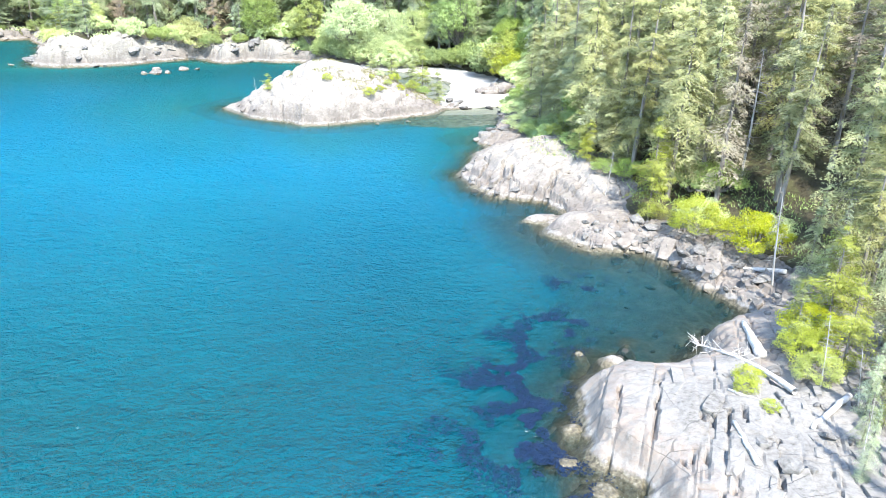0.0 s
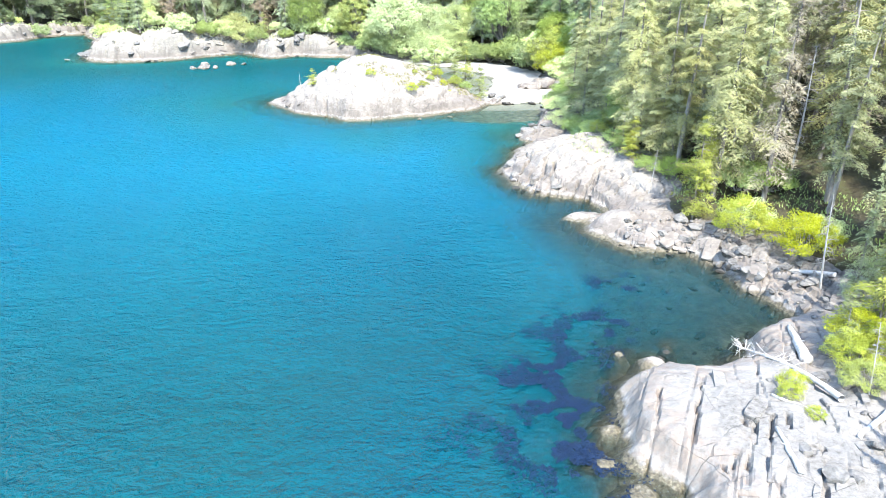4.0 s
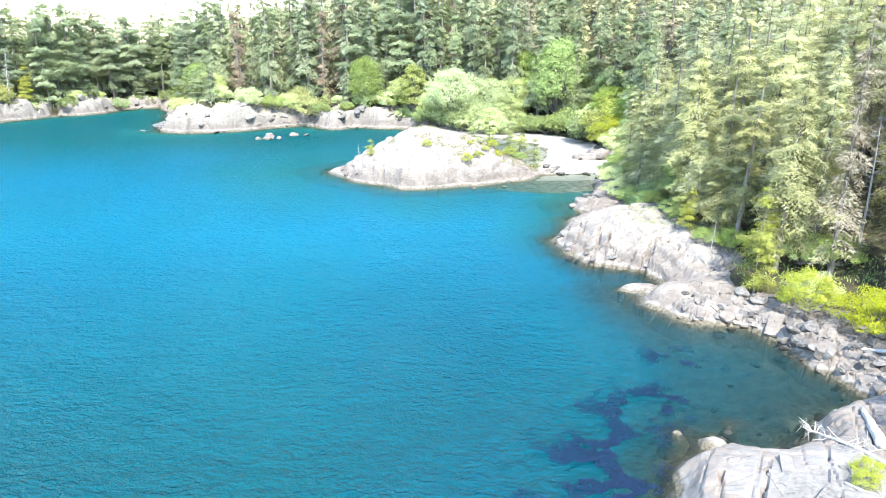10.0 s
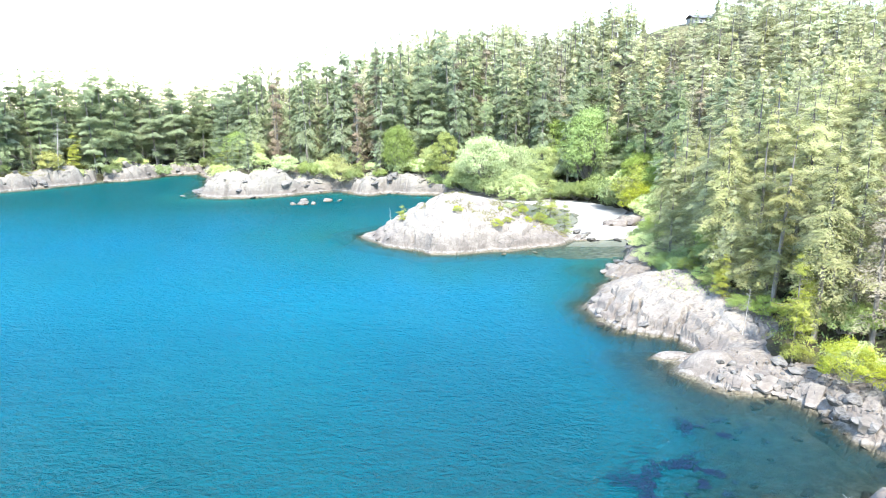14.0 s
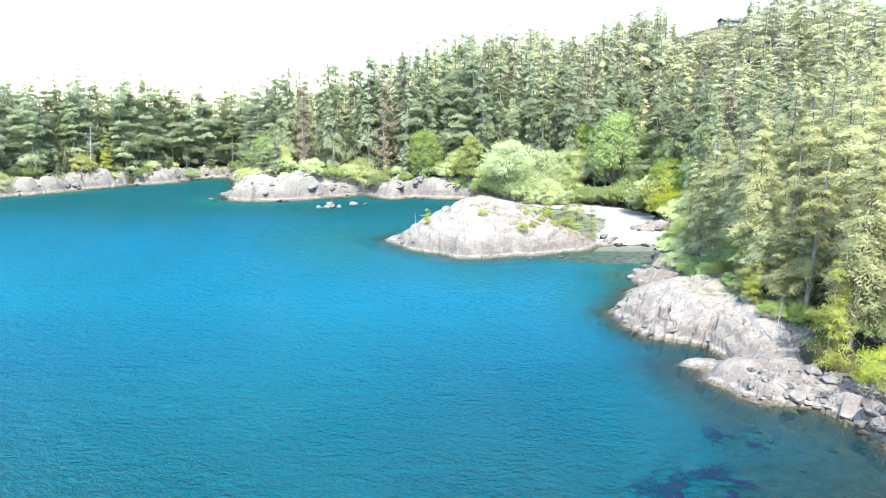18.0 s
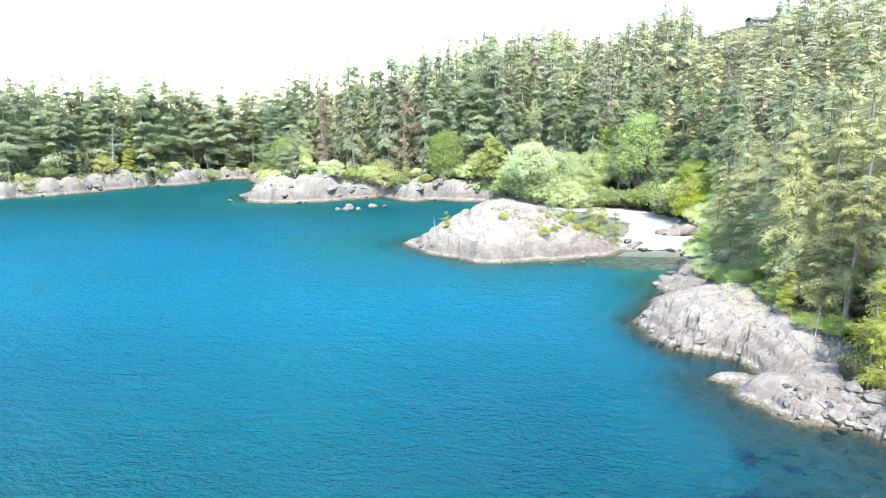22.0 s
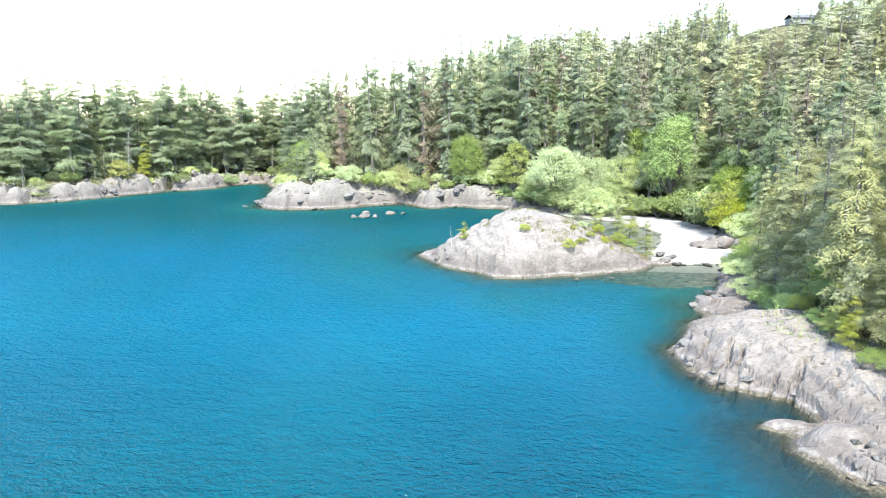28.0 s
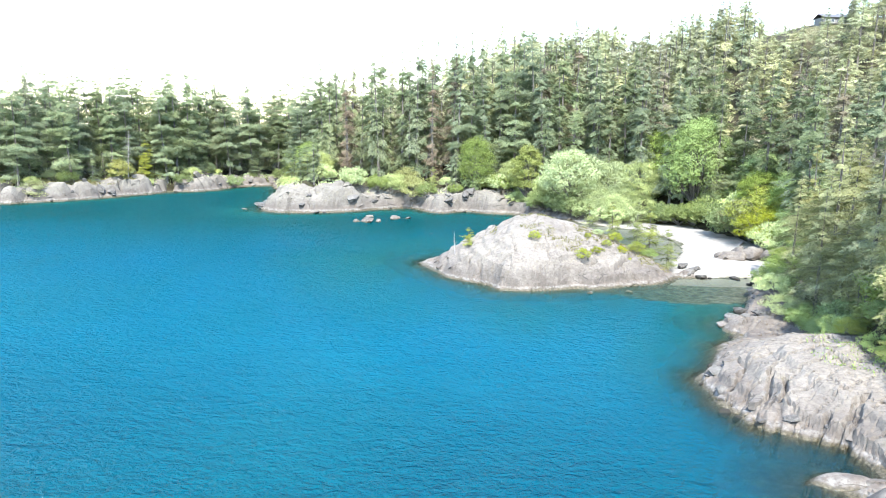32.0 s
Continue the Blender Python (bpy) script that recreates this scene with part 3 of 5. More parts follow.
def shelf_rock(x, y):
    d = inside(x, y, LAND)
    top = edge_height(x, y)
    h = rock(x, y, d, top * (1 + 0.18 * smooth(62, 74, y)), 2.6 + 4.4 * smooth(62, 74, y), 0.55, 0.95, 23, step=0.40 - 0.30 * smooth(60, 68, y), chop=0.35, ledge=0.45)
    whale = 2.1 * np.exp(-(((x - 22.8) / 2.6) ** 2 + ((y - 57.6) / 1.9) ** 2) ** 1.5) + 1.6 * np.exp(-(((x - 27) / 2.2) ** 2 + ((y - 60.5) / 1.7) ** 2) ** 1.5)
    tongue = 1.0 * np.exp(-(((x - 20.6) / 2.0) ** 2 + ((y - 61.2) / 0.9) ** 2) ** 2)
    lump = whale + tongue
    h = h - clefts(x, y, HEADLAND_CRACKS, 0.17, 0.7, 43)
    return np.where(lump > 0.15, np.maximum(h, np.maximum(h, -0.4) * 0.25 + lump - 0.3), h) - 0.25 * np.maximum(d - 11 - 2.5 * smooth(66, 72, y), 0) - 1.6 * smooth(92.5, 95, y)


def bank_rock(x, y):
    d = inside(x, y, LAND)
    return rock(x, y, d, 1.9, 2.8, 0.9, 0.75, 31, 1.2) - 0.3 * np.maximum(d - 6, 0)


def cove_rock(x, y):
    d = inside(x, y, LAND)
    return rock(x, y, d, edge_height(x, y), 2.2, 0.4, 0.8, 37, 0.7) - 0.3 * np.maximum(d - 5, 0) - 4.0 * smooth(93.5, 88.4, y)


def island_rock(x, y):
    d = inside(x, y, ISLAND)
    ridge = np.interp(x, (-17, -13.5, -11, -8, -4.5, -2, 2, 6.5, 11.5, 15.5, 20, 23), (0.4, 2.6, 4.6, 5.9, 7.6, 8.8, 9.0, 8.0, 6.4, 4.6, 2.2, 0.6))
    h = rock(x, y, d, ridge, 4.4, 0.35, 1.0, 51, 0.85, 0.20, 0.6, 0.35)
    h = h - clefts(x, y, ISLAND_CRACKS, 0.28, 1.3, 53)
    return h - 0.35 * np.maximum(y - 123, 0) * smooth(0, 4, d)


def far_rock(x, y):
    d = inside(x, y, LAND)
    dome = smooth(-44, -54, x) * smooth(-82, -72, x)
    top = edge_height(x, y) * (0.65 + 0.75 * fbm(x / 7, y / 7, 29, 3) * (1 - dome) + 0.35 * dome)
    h = rock(x, y, d, top, 2.0 + 3.6 * dome, 0.2, 1.7, 67, 1.25, 0.55 - 0.4 * dome)
    gully = blocks(*bent(x, y, 2.0, 17), 1.9, 26.0, 9.0, 0.0, 0.0, 1.0, 0.09, 19)
    return h + 3.8 * gully * smooth(0.5, 3, d) * smooth(-60, -80, x) - 0.4 * np.maximum(d - 9, 0)


def cell(x, y, turn, long, wide, s):
    """Which block of blocks() each point lies in, as one number."""
    c, q = math.cos(turn), math.sin(turn)
    u, v = (x * c + y * q) / long, (-x * q + y * c) / wide
    i0, j0 = np.floor(u), np.floor(v)
    first, own = np.full(u.shape, 9.0), np.zeros(u.shape)
    for di in (-1, 0, 1):
        for dj in (-1, 0, 1):
            i, j = i0 + di, j0 + dj
            gu = np.abs(u - i - 0.5 - 0.75 * (rnd(i, j, s) - 0.5))
            gv = np.abs(v - j - 0.5 - 0.75 * (rnd(i, j, s + 1) - 0.5))
            g = np.maximum(gu, gv) * 0.6 + np.hypot(gu, gv) * 0.4
            own = np.where(g < first, i * 1000 + j, own)
            first = np.minimum(first, g)
    return own


def sheet(name, height, x0, x1, y0, y1, step, low, material, label, category, above=0.0, kind="", slabs=None, turn=None):
    """A weathered rock mass over part of the plan; nothing of it below `low` is kept. slabs: the joints that part it."""
    if turn is None:
        gx, gy = np.meshgrid(np.arange(x0, x1, step), np.arange(y0, y1, step))
        gx = gx + step * 0.5 * (rnd(gx * 10, gy * 10, 5) - 0.5)
        gy = gy + step * 0.5 * (rnd(gx * 10, gy * 10, 6) - 0.5)
    else:
        half = math.hypot(x1 - x0, y1 - y0) / 2
        u, v = np.meshgrid(np.arange(-half, half, step), np.arange(-half, half, step))
        gx, gy = (x0 + x1) / 2 + u * math.cos(turn) - v * math.sin(turn), (y0 + y1) / 2 + u * math.sin(turn) + v * math.cos(turn)
    z = height(gx, gy) - 9 * ((gx < x0) | (gx > x1) | (gy < y0) | (gy > y1))
    keep = (z > low) & (z > terrain(gx, gy) - 1.2 + above)
    cells = keep[:-1, :-1] | keep[1:, :-1] | keep[:-1, 1:] | keep[1:, 1:]
    idx = np.arange(gx.size).reshape(gx.shape)
    quads = np.stack([idx[:-1, :-1], idx[:-1, 1:], idx[1:, 1:], idx[1:, :-1]], -1)[cells]
    points = np.stack([gx.ravel(), gy.ravel(), z.ravel()], -1)

    def piece(which):
        used, back = np.unique(which, return_inverse=True)
        return points[used], back.reshape(-1, 4)

    if slabs is None:
        return tagged(new(name, mesh_of(name, *piece(quads), material)), label, category, kind=kind)
    base = tagged(new(name), label, category, kind=kind)
    size, s, joint = slabs
    mx, my = (gx[:-1, :-1] + gx[1:, 1:]) / 2, (gy[:-1, :-1] + gy[1:, 1:]) / 2
    if isinstance(joint, tuple):
        own = cell(*bent(mx, my, size, s), *joint)
    else:
        row, own, _ = courses(mx, my, joint, 5.6, 2.9, s)
        own = row * 1000 + own
    mark = np.where(cells, np.arange(cells.size).reshape(cells.shape), -1)
    for _ in range(500):
        before = mark.copy()
        for one, two in (((slice(1, None), slice(None)), (slice(None, -1), slice(None))), ((slice(None), slice(1, None)), (slice(None), slice(None, -1)))):
            low_ = np.minimum(mark[one], mark[two])
            tie = (own[one] == own[two]) & (low_ >= 0)
            mark[one] = np.where(tie, low_, mark[one])
            mark[two] = np.where(tie, low_, mark[two])
        if (before == mark).all():
            break
    mark = mark[cells]
    names_, counts = np.unique(mark, return_counts=True)
    large = names_[counts >= 90]
    for m in large:
        part_of("rock_slab", mesh_of("rock_slab", *piece(quads[mark == m]), material), base)
    rubble = quads[~np.isin(mark, large)]
    if len(rubble):
        tagged(part_of("rock_rubble", mesh_of("rock_rubble", *piece(rubble), material), base), kind="stuff")
    return base


# ---- ground, sea, rock ----
def lines(*runs):
    """Grid lines from runs of (start, end, step)."""
    out = np.concatenate([np.arange(a, b, s) for a, b, s in runs])
    return np.append(out, runs[-1][1])


gx, gy = np.meshgrid(lines((-900, -220, 40), (-220, -20, 3.2), (-20, 60, 1.6), (60, 180, 4), (180, 1500, 60)),
                     lines((-400, -40, 40), (-40, 10, 5), (10, 140, 1.6), (140, 260, 3), (260, 380, 8), (380, 1500, 60)))
idx = np.arange(gx.size).reshape(gx.shape)
quads = np.stack([idx[:-1, :-1], idx[:-1, 1:], idx[1:, 1:], idx[1:, :-1]], -1).reshape(-1, 4)
ground = new("ground", mesh_of("ground", np.stack([gx.ravel(), gy.ravel(), terrain(gx, gy).ravel()], -1), quads, GROUND, True))
tagged(ground, "wooded slope of needles, moss and dry grass down to the sea bed", "ground", kind="structure")

near_outcrop = sheet("rock_outcrop", near_rock, 8, 33, 6, 37.5, 0.11, -1.6, ROCK_NEAR, "pale jointed bedrock outcrop, brown with weed at the waterline", "rock", turn=NEAR_TURN, slabs=(0.25, 91, NEAR_TURN))
point_outcrop = sheet("rock_headland", shelf_rock, 12, 40, 48, 95, 0.17, -1.6, ROCK, "pale grey rock headland with a low shelf of rounded slabs", "rock", slabs=(0.95, 23, (0.55, 4.6 * 0.95, 2.0 * 0.95, 43)))
bank_outcrop = sheet("rock_bank", bank_rock, 20, 40, 34, 56, 0.2, -1.4, ROCK, "rough grey rock bank with broken ledges above the inlet", "rock", slabs=(0.75, 31, (0.9, 4.6 * 0.75, 1.5, 51)))
cove_outcrop = sheet("rock_ledge", cove_rock, 17, 37, 88, 121, 0.25, -1.4, ROCK, "low broken grey rock ledge beside the cove", "rock")
islet_outcrop = sheet("rock_island", island_rock, -20, 26, 103, 135, 0.2, -1.5, ROCK, "bare pale rock island with tufts of grass", "island", slabs=(1.0, 51, (0.35, 4.6, 2.0, 71)))
far_outcrop = sheet("rock_shore", far_rock, -78, 12, 170, 210, 0.5, -1.5, ROCK_FAR, "brown-grey rock shore below dark forest, across the bay", "rock")
far_cliff = sheet("rock_cliff", far_rock, -210, -72, 150, 262, 0.7, -1.5, ROCK_FAR, "low dark-streaked rock cliff below pine forest, across the bay", "rock")

beach = sheet("beach", lambda x, y: terrain(x, y) + 0.05 - 4.0 * (inside(x, y, SAND_BED) < np.where(inside(x, y, LAND) > 0, 0.2, -11) + 1.2 * (fbm(x / 3, y / 3, 4) - 0.5)), 8, 46, 116, 183, 0.35, -0.9, SAND, "white shell-sand beach between the island and the wood", "beach", kind="structure")
wx, wy = np.meshgrid(lines((-4500, -240, 200), (-240, -80, 5), (-80, 4, 2), (4, 36, 0.7), (36, 60, 3), (60, 4500, 300)),
                     lines((-4500, -40, 300), (-40, 10, 5), (10, 130, 0.8), (130, 260, 2.5), (260, 4500, 300)))
bed = terrain(wx, wy)
for shape, (x0, x1, y0, y1) in ((near_rock, (8, 33, -12, 37.5)), (shelf_rock, (12, 40, 48, 95)), (bank_rock, (20, 40, 34, 56)), (island_rock, (-20, 26, 103, 135)), (far_rock, (-210, 12, 150, 262))):
    sel = (wx > x0) & (wx < x1) & (wy > y0) & (wy < y1)
    bed[sel] = np.maximum(bed[sel], shape(wx[sel], wy[sel]))
idx = np.arange(wx.size).reshape(wx.shape)
quads = np.stack([idx[:-1, :-1], idx[:-1, 1:], idx[1:, 1:], idx[1:, :-1]], -1).reshape(-1, 4)
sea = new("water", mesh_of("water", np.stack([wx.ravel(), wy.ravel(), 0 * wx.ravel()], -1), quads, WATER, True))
sea.data.attributes.new("depth", "FLOAT", "POINT").data.foreach_set("value", np.maximum(-bed, 0).ravel().astype(np.float32))
tagged(sea, "wind-rippled blue-green sea, clear over the shallows", "sea", kind="structure")


def ground_at(x, y):
    """The top of whatever ground or rock lies at x, y."""
    a, b = np.array([x], float), np.array([y], float)
    h = float(terrain(a, b)[0])
    for shape, (x0, x1, y0, y1) in ((near_rock, (8, 33, -12, 37.5)), (shelf_rock, (12, 40, 48, 95)), (bank_rock, (20, 40, 34, 56)), (cove_rock, (17, 37, 88, 121)),
                                    (island_rock, (-20, 26, 103, 135)), (far_rock, (-210, 12, 150, 262))):
        if x0 < x < x1 and y0 < y < y1:
            h = max(h, float(shape(a, b)[0]))
    return h


# ---- trees and shrubs ----
def tube(points, radii, sides=6):
    """A round limb through the points: vertices and quads."""
    points, n = np.asarray(points, float), len(points)
    ways = np.gradient(points, axis=0)
    ways /= np.linalg.norm(ways, axis=1)[:, None] + 1e-9
    side = np.cross(ways, np.where(np.abs(ways[:, 2:]) > 0.9, (1.0, 0, 0), (0, 0, 1.0)))
    side /= np.linalg.norm(side, axis=1)[:, None] + 1e-9
    other = np.cross(ways, side)
    a = np.arange(sides) * 2 * math.pi / sides
    ring = side[:, None] * np.cos(a)[None, :, None] + other[:, None] * np.sin(a)[None, :, None]
    verts = (points[:, None] + ring * np.asarray(radii, float)[:, None, None]).reshape(-1, 3)
    k = np.arange(n - 1)[:, None] * sides
    i = np.arange(sides)[None]
    faces = np.stack([k + i, k + (i + 1) % sides, k + sides + (i + 1) % sides, k + sides + i], -1).reshape(-1, 4)
    return verts, faces


def joined(pieces):
    verts, faces, base = [], [], 0
    for v, f in pieces:
        verts.append(v)
        faces.append(f + base)
        base += len(v)
    return np.concatenate(verts), np.concatenate(faces)


def sprays(at, way, length, width, rng, flat=0.95, pointed=False, face=(0, 0, 1.0)):
    """Small leaf sprays at points along ways: pointed needles of three corners, or folded leaves of four."""
    n = len(at)
    way = way / (np.linalg.norm(way, axis=1)[:, None] + 1e-9)
    up = rng.normal(0, flat, (n, 3)) + face
    side = np.cross(way, up)
    side /= np.linalg.norm(side, axis=1)[:, None] + 1e-9
    lift = np.cross(side, way)
    l, w = (length * rng.uniform(0.6, 1.3, n))[:, None], (width * rng.uniform(0.6, 1.3, n))[:, None]
    if pointed:
        verts = np.stack([at + side * w * 0.5 - way * l * 0.3, at + way * l * 0.7 - lift * l * 0.08, at - side * w * 0.5 - way * l * 0.3], 1)
        return verts.reshape(-1, 3), np.arange(3 * n).reshape(n, 3)
    verts = np.stack([at - way * l * 0.5, at + side * w * 0.5 + lift * w * 0.12, at + way * l * 0.5 - lift * l * 0.1, at - side * w * 0.5 + lift * w * 0.12], 1)
    return verts.reshape(-1, 3), np.arange(4 * n).reshape(n, 4)


def conifer(seed, tall, spread, bare, branches, per, blade, droop=0.35, ragged=0.35, taper=0.8, tip=0.12, wood_too=True, clump=0.5, thin=0.28):
    """Trunk and crown arrays of one conifer: irregular tiers of boughs, each a drooping fan of side twigs."""
    rng = np.random.default_rng(seed)
    t = np.linspace(0, 1, 9)
    bend = rng.normal(0, 0.012 * tall, 2)
    axis = np.stack([bend[0] * t**2, bend[1] * t**2, t * tall - 0.5 * (t == 0)], -1)
    wood = [tube(axis, 0.0135 * tall * (1 - t) ** 0.9 + 0.01, 7)]
    at, ways, faces = [], [], []
    share = bare + (0.995 - bare) * np.sort(rng.uniform(0, 1, branches)) ** 0.86
    gaps = rng.uniform(bare, 0.85, 4)
    lobes = rng.uniform(0, 2 * math.pi, 3)
    for u in share:
        if np.abs(gaps - u).min() < 0.012:
            continue
        f = (u - bare) / (1 - bare)
        az = rng.uniform(0, 2 * math.pi)
        uneven = 1 + 0.22 * math.sin(az + lobes[0] + 5 * u) + 0.14 * math.sin(2 * az + lobes[1] - 9 * u)
        long = (spread * (1 - f) ** taper * (0.55 + 0.45 * min(1, f * 4 + 0.35)) + 0.04 * spread) * rng.uniform(1 - ragged, 1 + ragged * 0.8) * uneven
        out = np.array([math.cos(az), math.sin(az), 0])
        root = np.array([bend[0] * u * u, bend[1] * u * u, u * tall])
        s = np.linspace(0, 1, 5)
        lift_ = rng.uniform(-0.05, 0.30) - 0.25 * (1 - f) + 0.5 * max(0.0, f - 0.8)
        bough = root + out * (long * s)[:, None] + np.array([0, 0, 1]) * (long * (lift_ * s - droop * s**2))[:, None]
        if wood_too and rng.random() < 0.6:
            wood.append(tube(bough[::2], (0.03, 0.02, 0.008), 3))
        m = max(9, int(per * (0.12 + 0.88 * (long / spread))))
        lateral = np.array([-out[1], out[0], 0])
        twigs = max(3, int(3 + 5 * long / spread))
        which = rng.integers(0, twigs, m)
        stem = (which + 0.8) / twigs
        hand = np.where(rng.random(m) < 0.5, -1.0, 1.0)
        along = rng.uniform(0, 1, m)
        reach = (0.46 * long * (1.10 - stem) + 0.10 * long) * along
        q = np.minimum(1.05, stem + 0.55 * reach / max(long, 0.01))
        off = hand * reach + rng.normal(0, 0.018 * spread, m)
        p = root + out * (long * q)[:, None] + lateral * off[:, None]
        p[:, 2] += long * (lift_ * q - droop * q**2) - 0.30 * np.abs(off) - np.abs(rng.normal(0, 0.035 * spread * (1 - 0.6 * f), m))
        tuft = rng.random(m) < clump
        if tuft.any():
            c = p + rng.normal(0, 0.05 * spread * (1 - 0.5 * f), (m, 3)) * (1, 1, 1.3)
            p[tuft] = c[tuft]
        at.append(p)
        ways.append(out * 0.7 + lateral * (hand * 0.8)[:, None] + rng.normal(0, 0.3, (m, 3)) + np.array([0, 0, -0.35]))
        faces.append(np.tile(out * (0.55 + 0.5 * (1 - f)) + np.array([0, 0, 0.62]), (m, 1)))
    k = 22 if tip < 0.3 else 8
    lead = np.linspace(0.955 if tip < 0.3 else 0.97, 1.0, k)
    at.append(np.stack([bend[0] * lead**2, bend[1] * lead**2, lead * tall], -1) + rng.normal(0, 0.42, (k, 3)) * spread * (1.02 - lead)[:, None])
    ways.append(rng.normal(0, 0.8, (k, 3)) + (0, 0, 0.7))
    faces.append(rng.normal(0, 0.6, (k, 3)) + (0, 0, 0.6))
    size = blade * (1 - 0.45 * np.clip((np.concatenate(at)[:, 2] / tall - 0.75) / 0.25, 0, 1))
    crown = sprays(np.concatenate(at), np.concatenate(ways), size, size * thin, rng, 0.24, True, np.concatenate(faces))
    return joined(wood), crown


def broadleaf(seed, tall, spread, clumps, per, blade, low=0.25, airy=0.34):
    """Trunk with limbs, and a crown of many leaf clumps with gaps between."""
    rng = np.random.default_rng(seed)
    fork = np.array([0, 0, tall * low])
    wood = [tube([(0, 0, -0.4), fork * 0.5, fork, fork * 1.5], np.array([0.028, 0.022, 0.018, 0.012]) * tall, 7)]
    at, ways, faces = [], [], []
    for k in range(clumps):
        a, u = rng.uniform(0, 2 * math.pi), rng.uniform(-0.55, 1.0)
        r = math.sqrt(max(0.0, 1 - u * u)) * rng.uniform(0.55, 1.08)
        c = np.array([math.cos(a) * r * spread, math.sin(a) * r * spread, tall * (0.5 + low * 0.45) + u * tall * (0.48 - low * 0.45) * rng.uniform(0.8, 1.05)])
        if k % 3 == 0:
            wood.append(tube([fork, (fork + c) / 2 + rng.normal(0, 0.15, 3), c], (0.010 * tall, 0.006 * tall, 0.012), 4))
        size = spread * airy * rng.uniform(0.6, 1.2)
        p = rng.normal(0, 1, (per, 3))
        p *= (size * rng.uniform(0.3, 1.0, per) ** 0.5 / (np.linalg.norm(p, axis=1) + 1e-9))[:, None] * (1, 1, 0.6)
        at.append(c + p)
        ways.append(rng.normal(0, 0.6, (per, 3)) + (0, 0, -0.2))
        faces.append(p / size + (0, 0, 0.6) + 0.35 * (c - fork) / spread)
    crown = sprays(np.concatenate(at), np.concatenate(ways), blade, blade * 0.6, rng, 0.3, True, np.concatenate(faces))
    return joined(wood), crown


def dead_tree(seed, tall, limbs, reach, twigs=2):
    rng = np.random.default_rng(seed)
    t = np.linspace(0, 1, 8)
    bend = rng.normal(0, 0.05 * tall, 2)
    axis = np.stack([bend[0] * t**2, bend[1] * t, t * tall - 0.4 * (t == 0)], -1)
    wood, thin = [tube(axis, 0.014 * tall * (1 - 0.9 * t) + 0.015, 7)], []
    for u in rng.uniform(0.3, 1.0, limbs):
        a = rng.uniform(0, 2 * math.pi)
        root = np.array([bend[0] * u * u, bend[1] * u, u * tall])
        out = np.array([math.cos(a), math.sin(a), rng.uniform(-0.3, 0.5)]) * reach * rng.uniform(0.4, 1.1) * (1.2 - u * 0.8)
        pts = np.array([root, root + out * 0.5 + rng.normal(0, 0.08, 3), root + out + (0, 0, -0.2)])
        thin.append(tube(pts, (0.035, 0.022, 0.008), 4))
        for _ in range(twigs):
            s = rng.uniform(0.3, 1)
            b = root + out * s
            thin.append(tube([b, b + rng.normal(0, 0.3 * reach, 3) * 0.6], (0.014, 0.005), 3))
    return joined(wood), joined(thin)


def tree(name, arrays, bark, leaf, label, category, group="", crown="crown"):
    """A tree of two meshes under one base, to be copied."""
    base = tagged(new(name), label, category, group)
    part_of("trunk", mesh_of("trunk", *arrays[0], bark, True), base)
    part_of(crown, mesh_of(crown, *arrays[1], leaf), base)
    return base


def stand(ob, x, y, size, turn, sink=0.15, lean=(0, 0), wide=1.0):
    m = Matrix.LocRotScale((x, y, ground_at(x, y) - sink), Euler((lean[0], lean[1], turn)), (size * wide, size * wide, size))
    ob.matrix_basis = m
    return ob


PLACED = {}


def plant(kind, x, y, size, turn, label="", wide=1.0, lean=(0, 0), sink=0.15):
    """Puts a tree of that kind at x, y; the first of its kind is the one that was built."""
    if y > 150 and kind + "_far" in PLACED:
        kind += "_far"
    base, used = PLACED[kind]
    if used:
        base = copy_thing(base, Matrix())
    PLACED[kind] = (PLACED[kind][0], True)
    stand(base, x, y, size, turn, sink, lean, wide)
    if label:
        base["label"] = label
    return base


PLACED["fir_a"] = (tree("fir_tree", conifer(1, 18, 3.2, 0.14, 125, 235, 0.22, clump=0.4, thin=0.38), BARK, FIR, "shaggy grey-green fir tree with a pale bare lower trunk", "tree", "wood of the shore"), False)
PLACED["fir_b"] = (tree("fir_tree", conifer(2, 20, 2.9, 0.22, 112, 235, 0.22, 0.30, 0.55, clump=0.5, thin=0.38), BARK, FIR, "tall ragged fir tree with open tiers of boughs", "tree", "wood of the shore"), False)
PLACED["fir_c"] = (tree("fir_tree", conifer(3, 16, 3.2, 0.06, 125, 235, 0.22, 0.25, 0.45, 0.65, clump=0.4, thin=0.38), BARK, FIR, "broad light-green fir tree with upturned boughs", "tree", "wood of the shore"), False)
PLACED["fir_d"] = (tree("fir_tree", conifer(4, 17, 3.5, 0.28, 105, 235, 0.22, 0.10, 0.6, 0.5, clump=0.5, thin=0.38), BARK, FIR, "gnarled fir tree with a flat sparse crown", "tree", "wood of the shore"), False)
PLACED["spruce_a"] = (tree("spruce_tree", conifer(5, 19, 2.9, 0.05, 165, 175, 0.22, 0.42, 0.25, 0.9, clump=0.15, thin=0.32), BARK, SPRUCE, "dark pointed spruce tree with drooping boughs", "tree", "wood of the shore"), False)
PLACED["pine_a"] = (tree("pine_tree", conifer(6, 9, 2.4, 0.1, 95, 150, 0.20, 0.05, 0.5, 0.5, 0.4, clump=0.7, thin=0.36), BARK, PINE, "yellow-green shore pine with dense tufted boughs", "tree", "wood of the shore"), False)
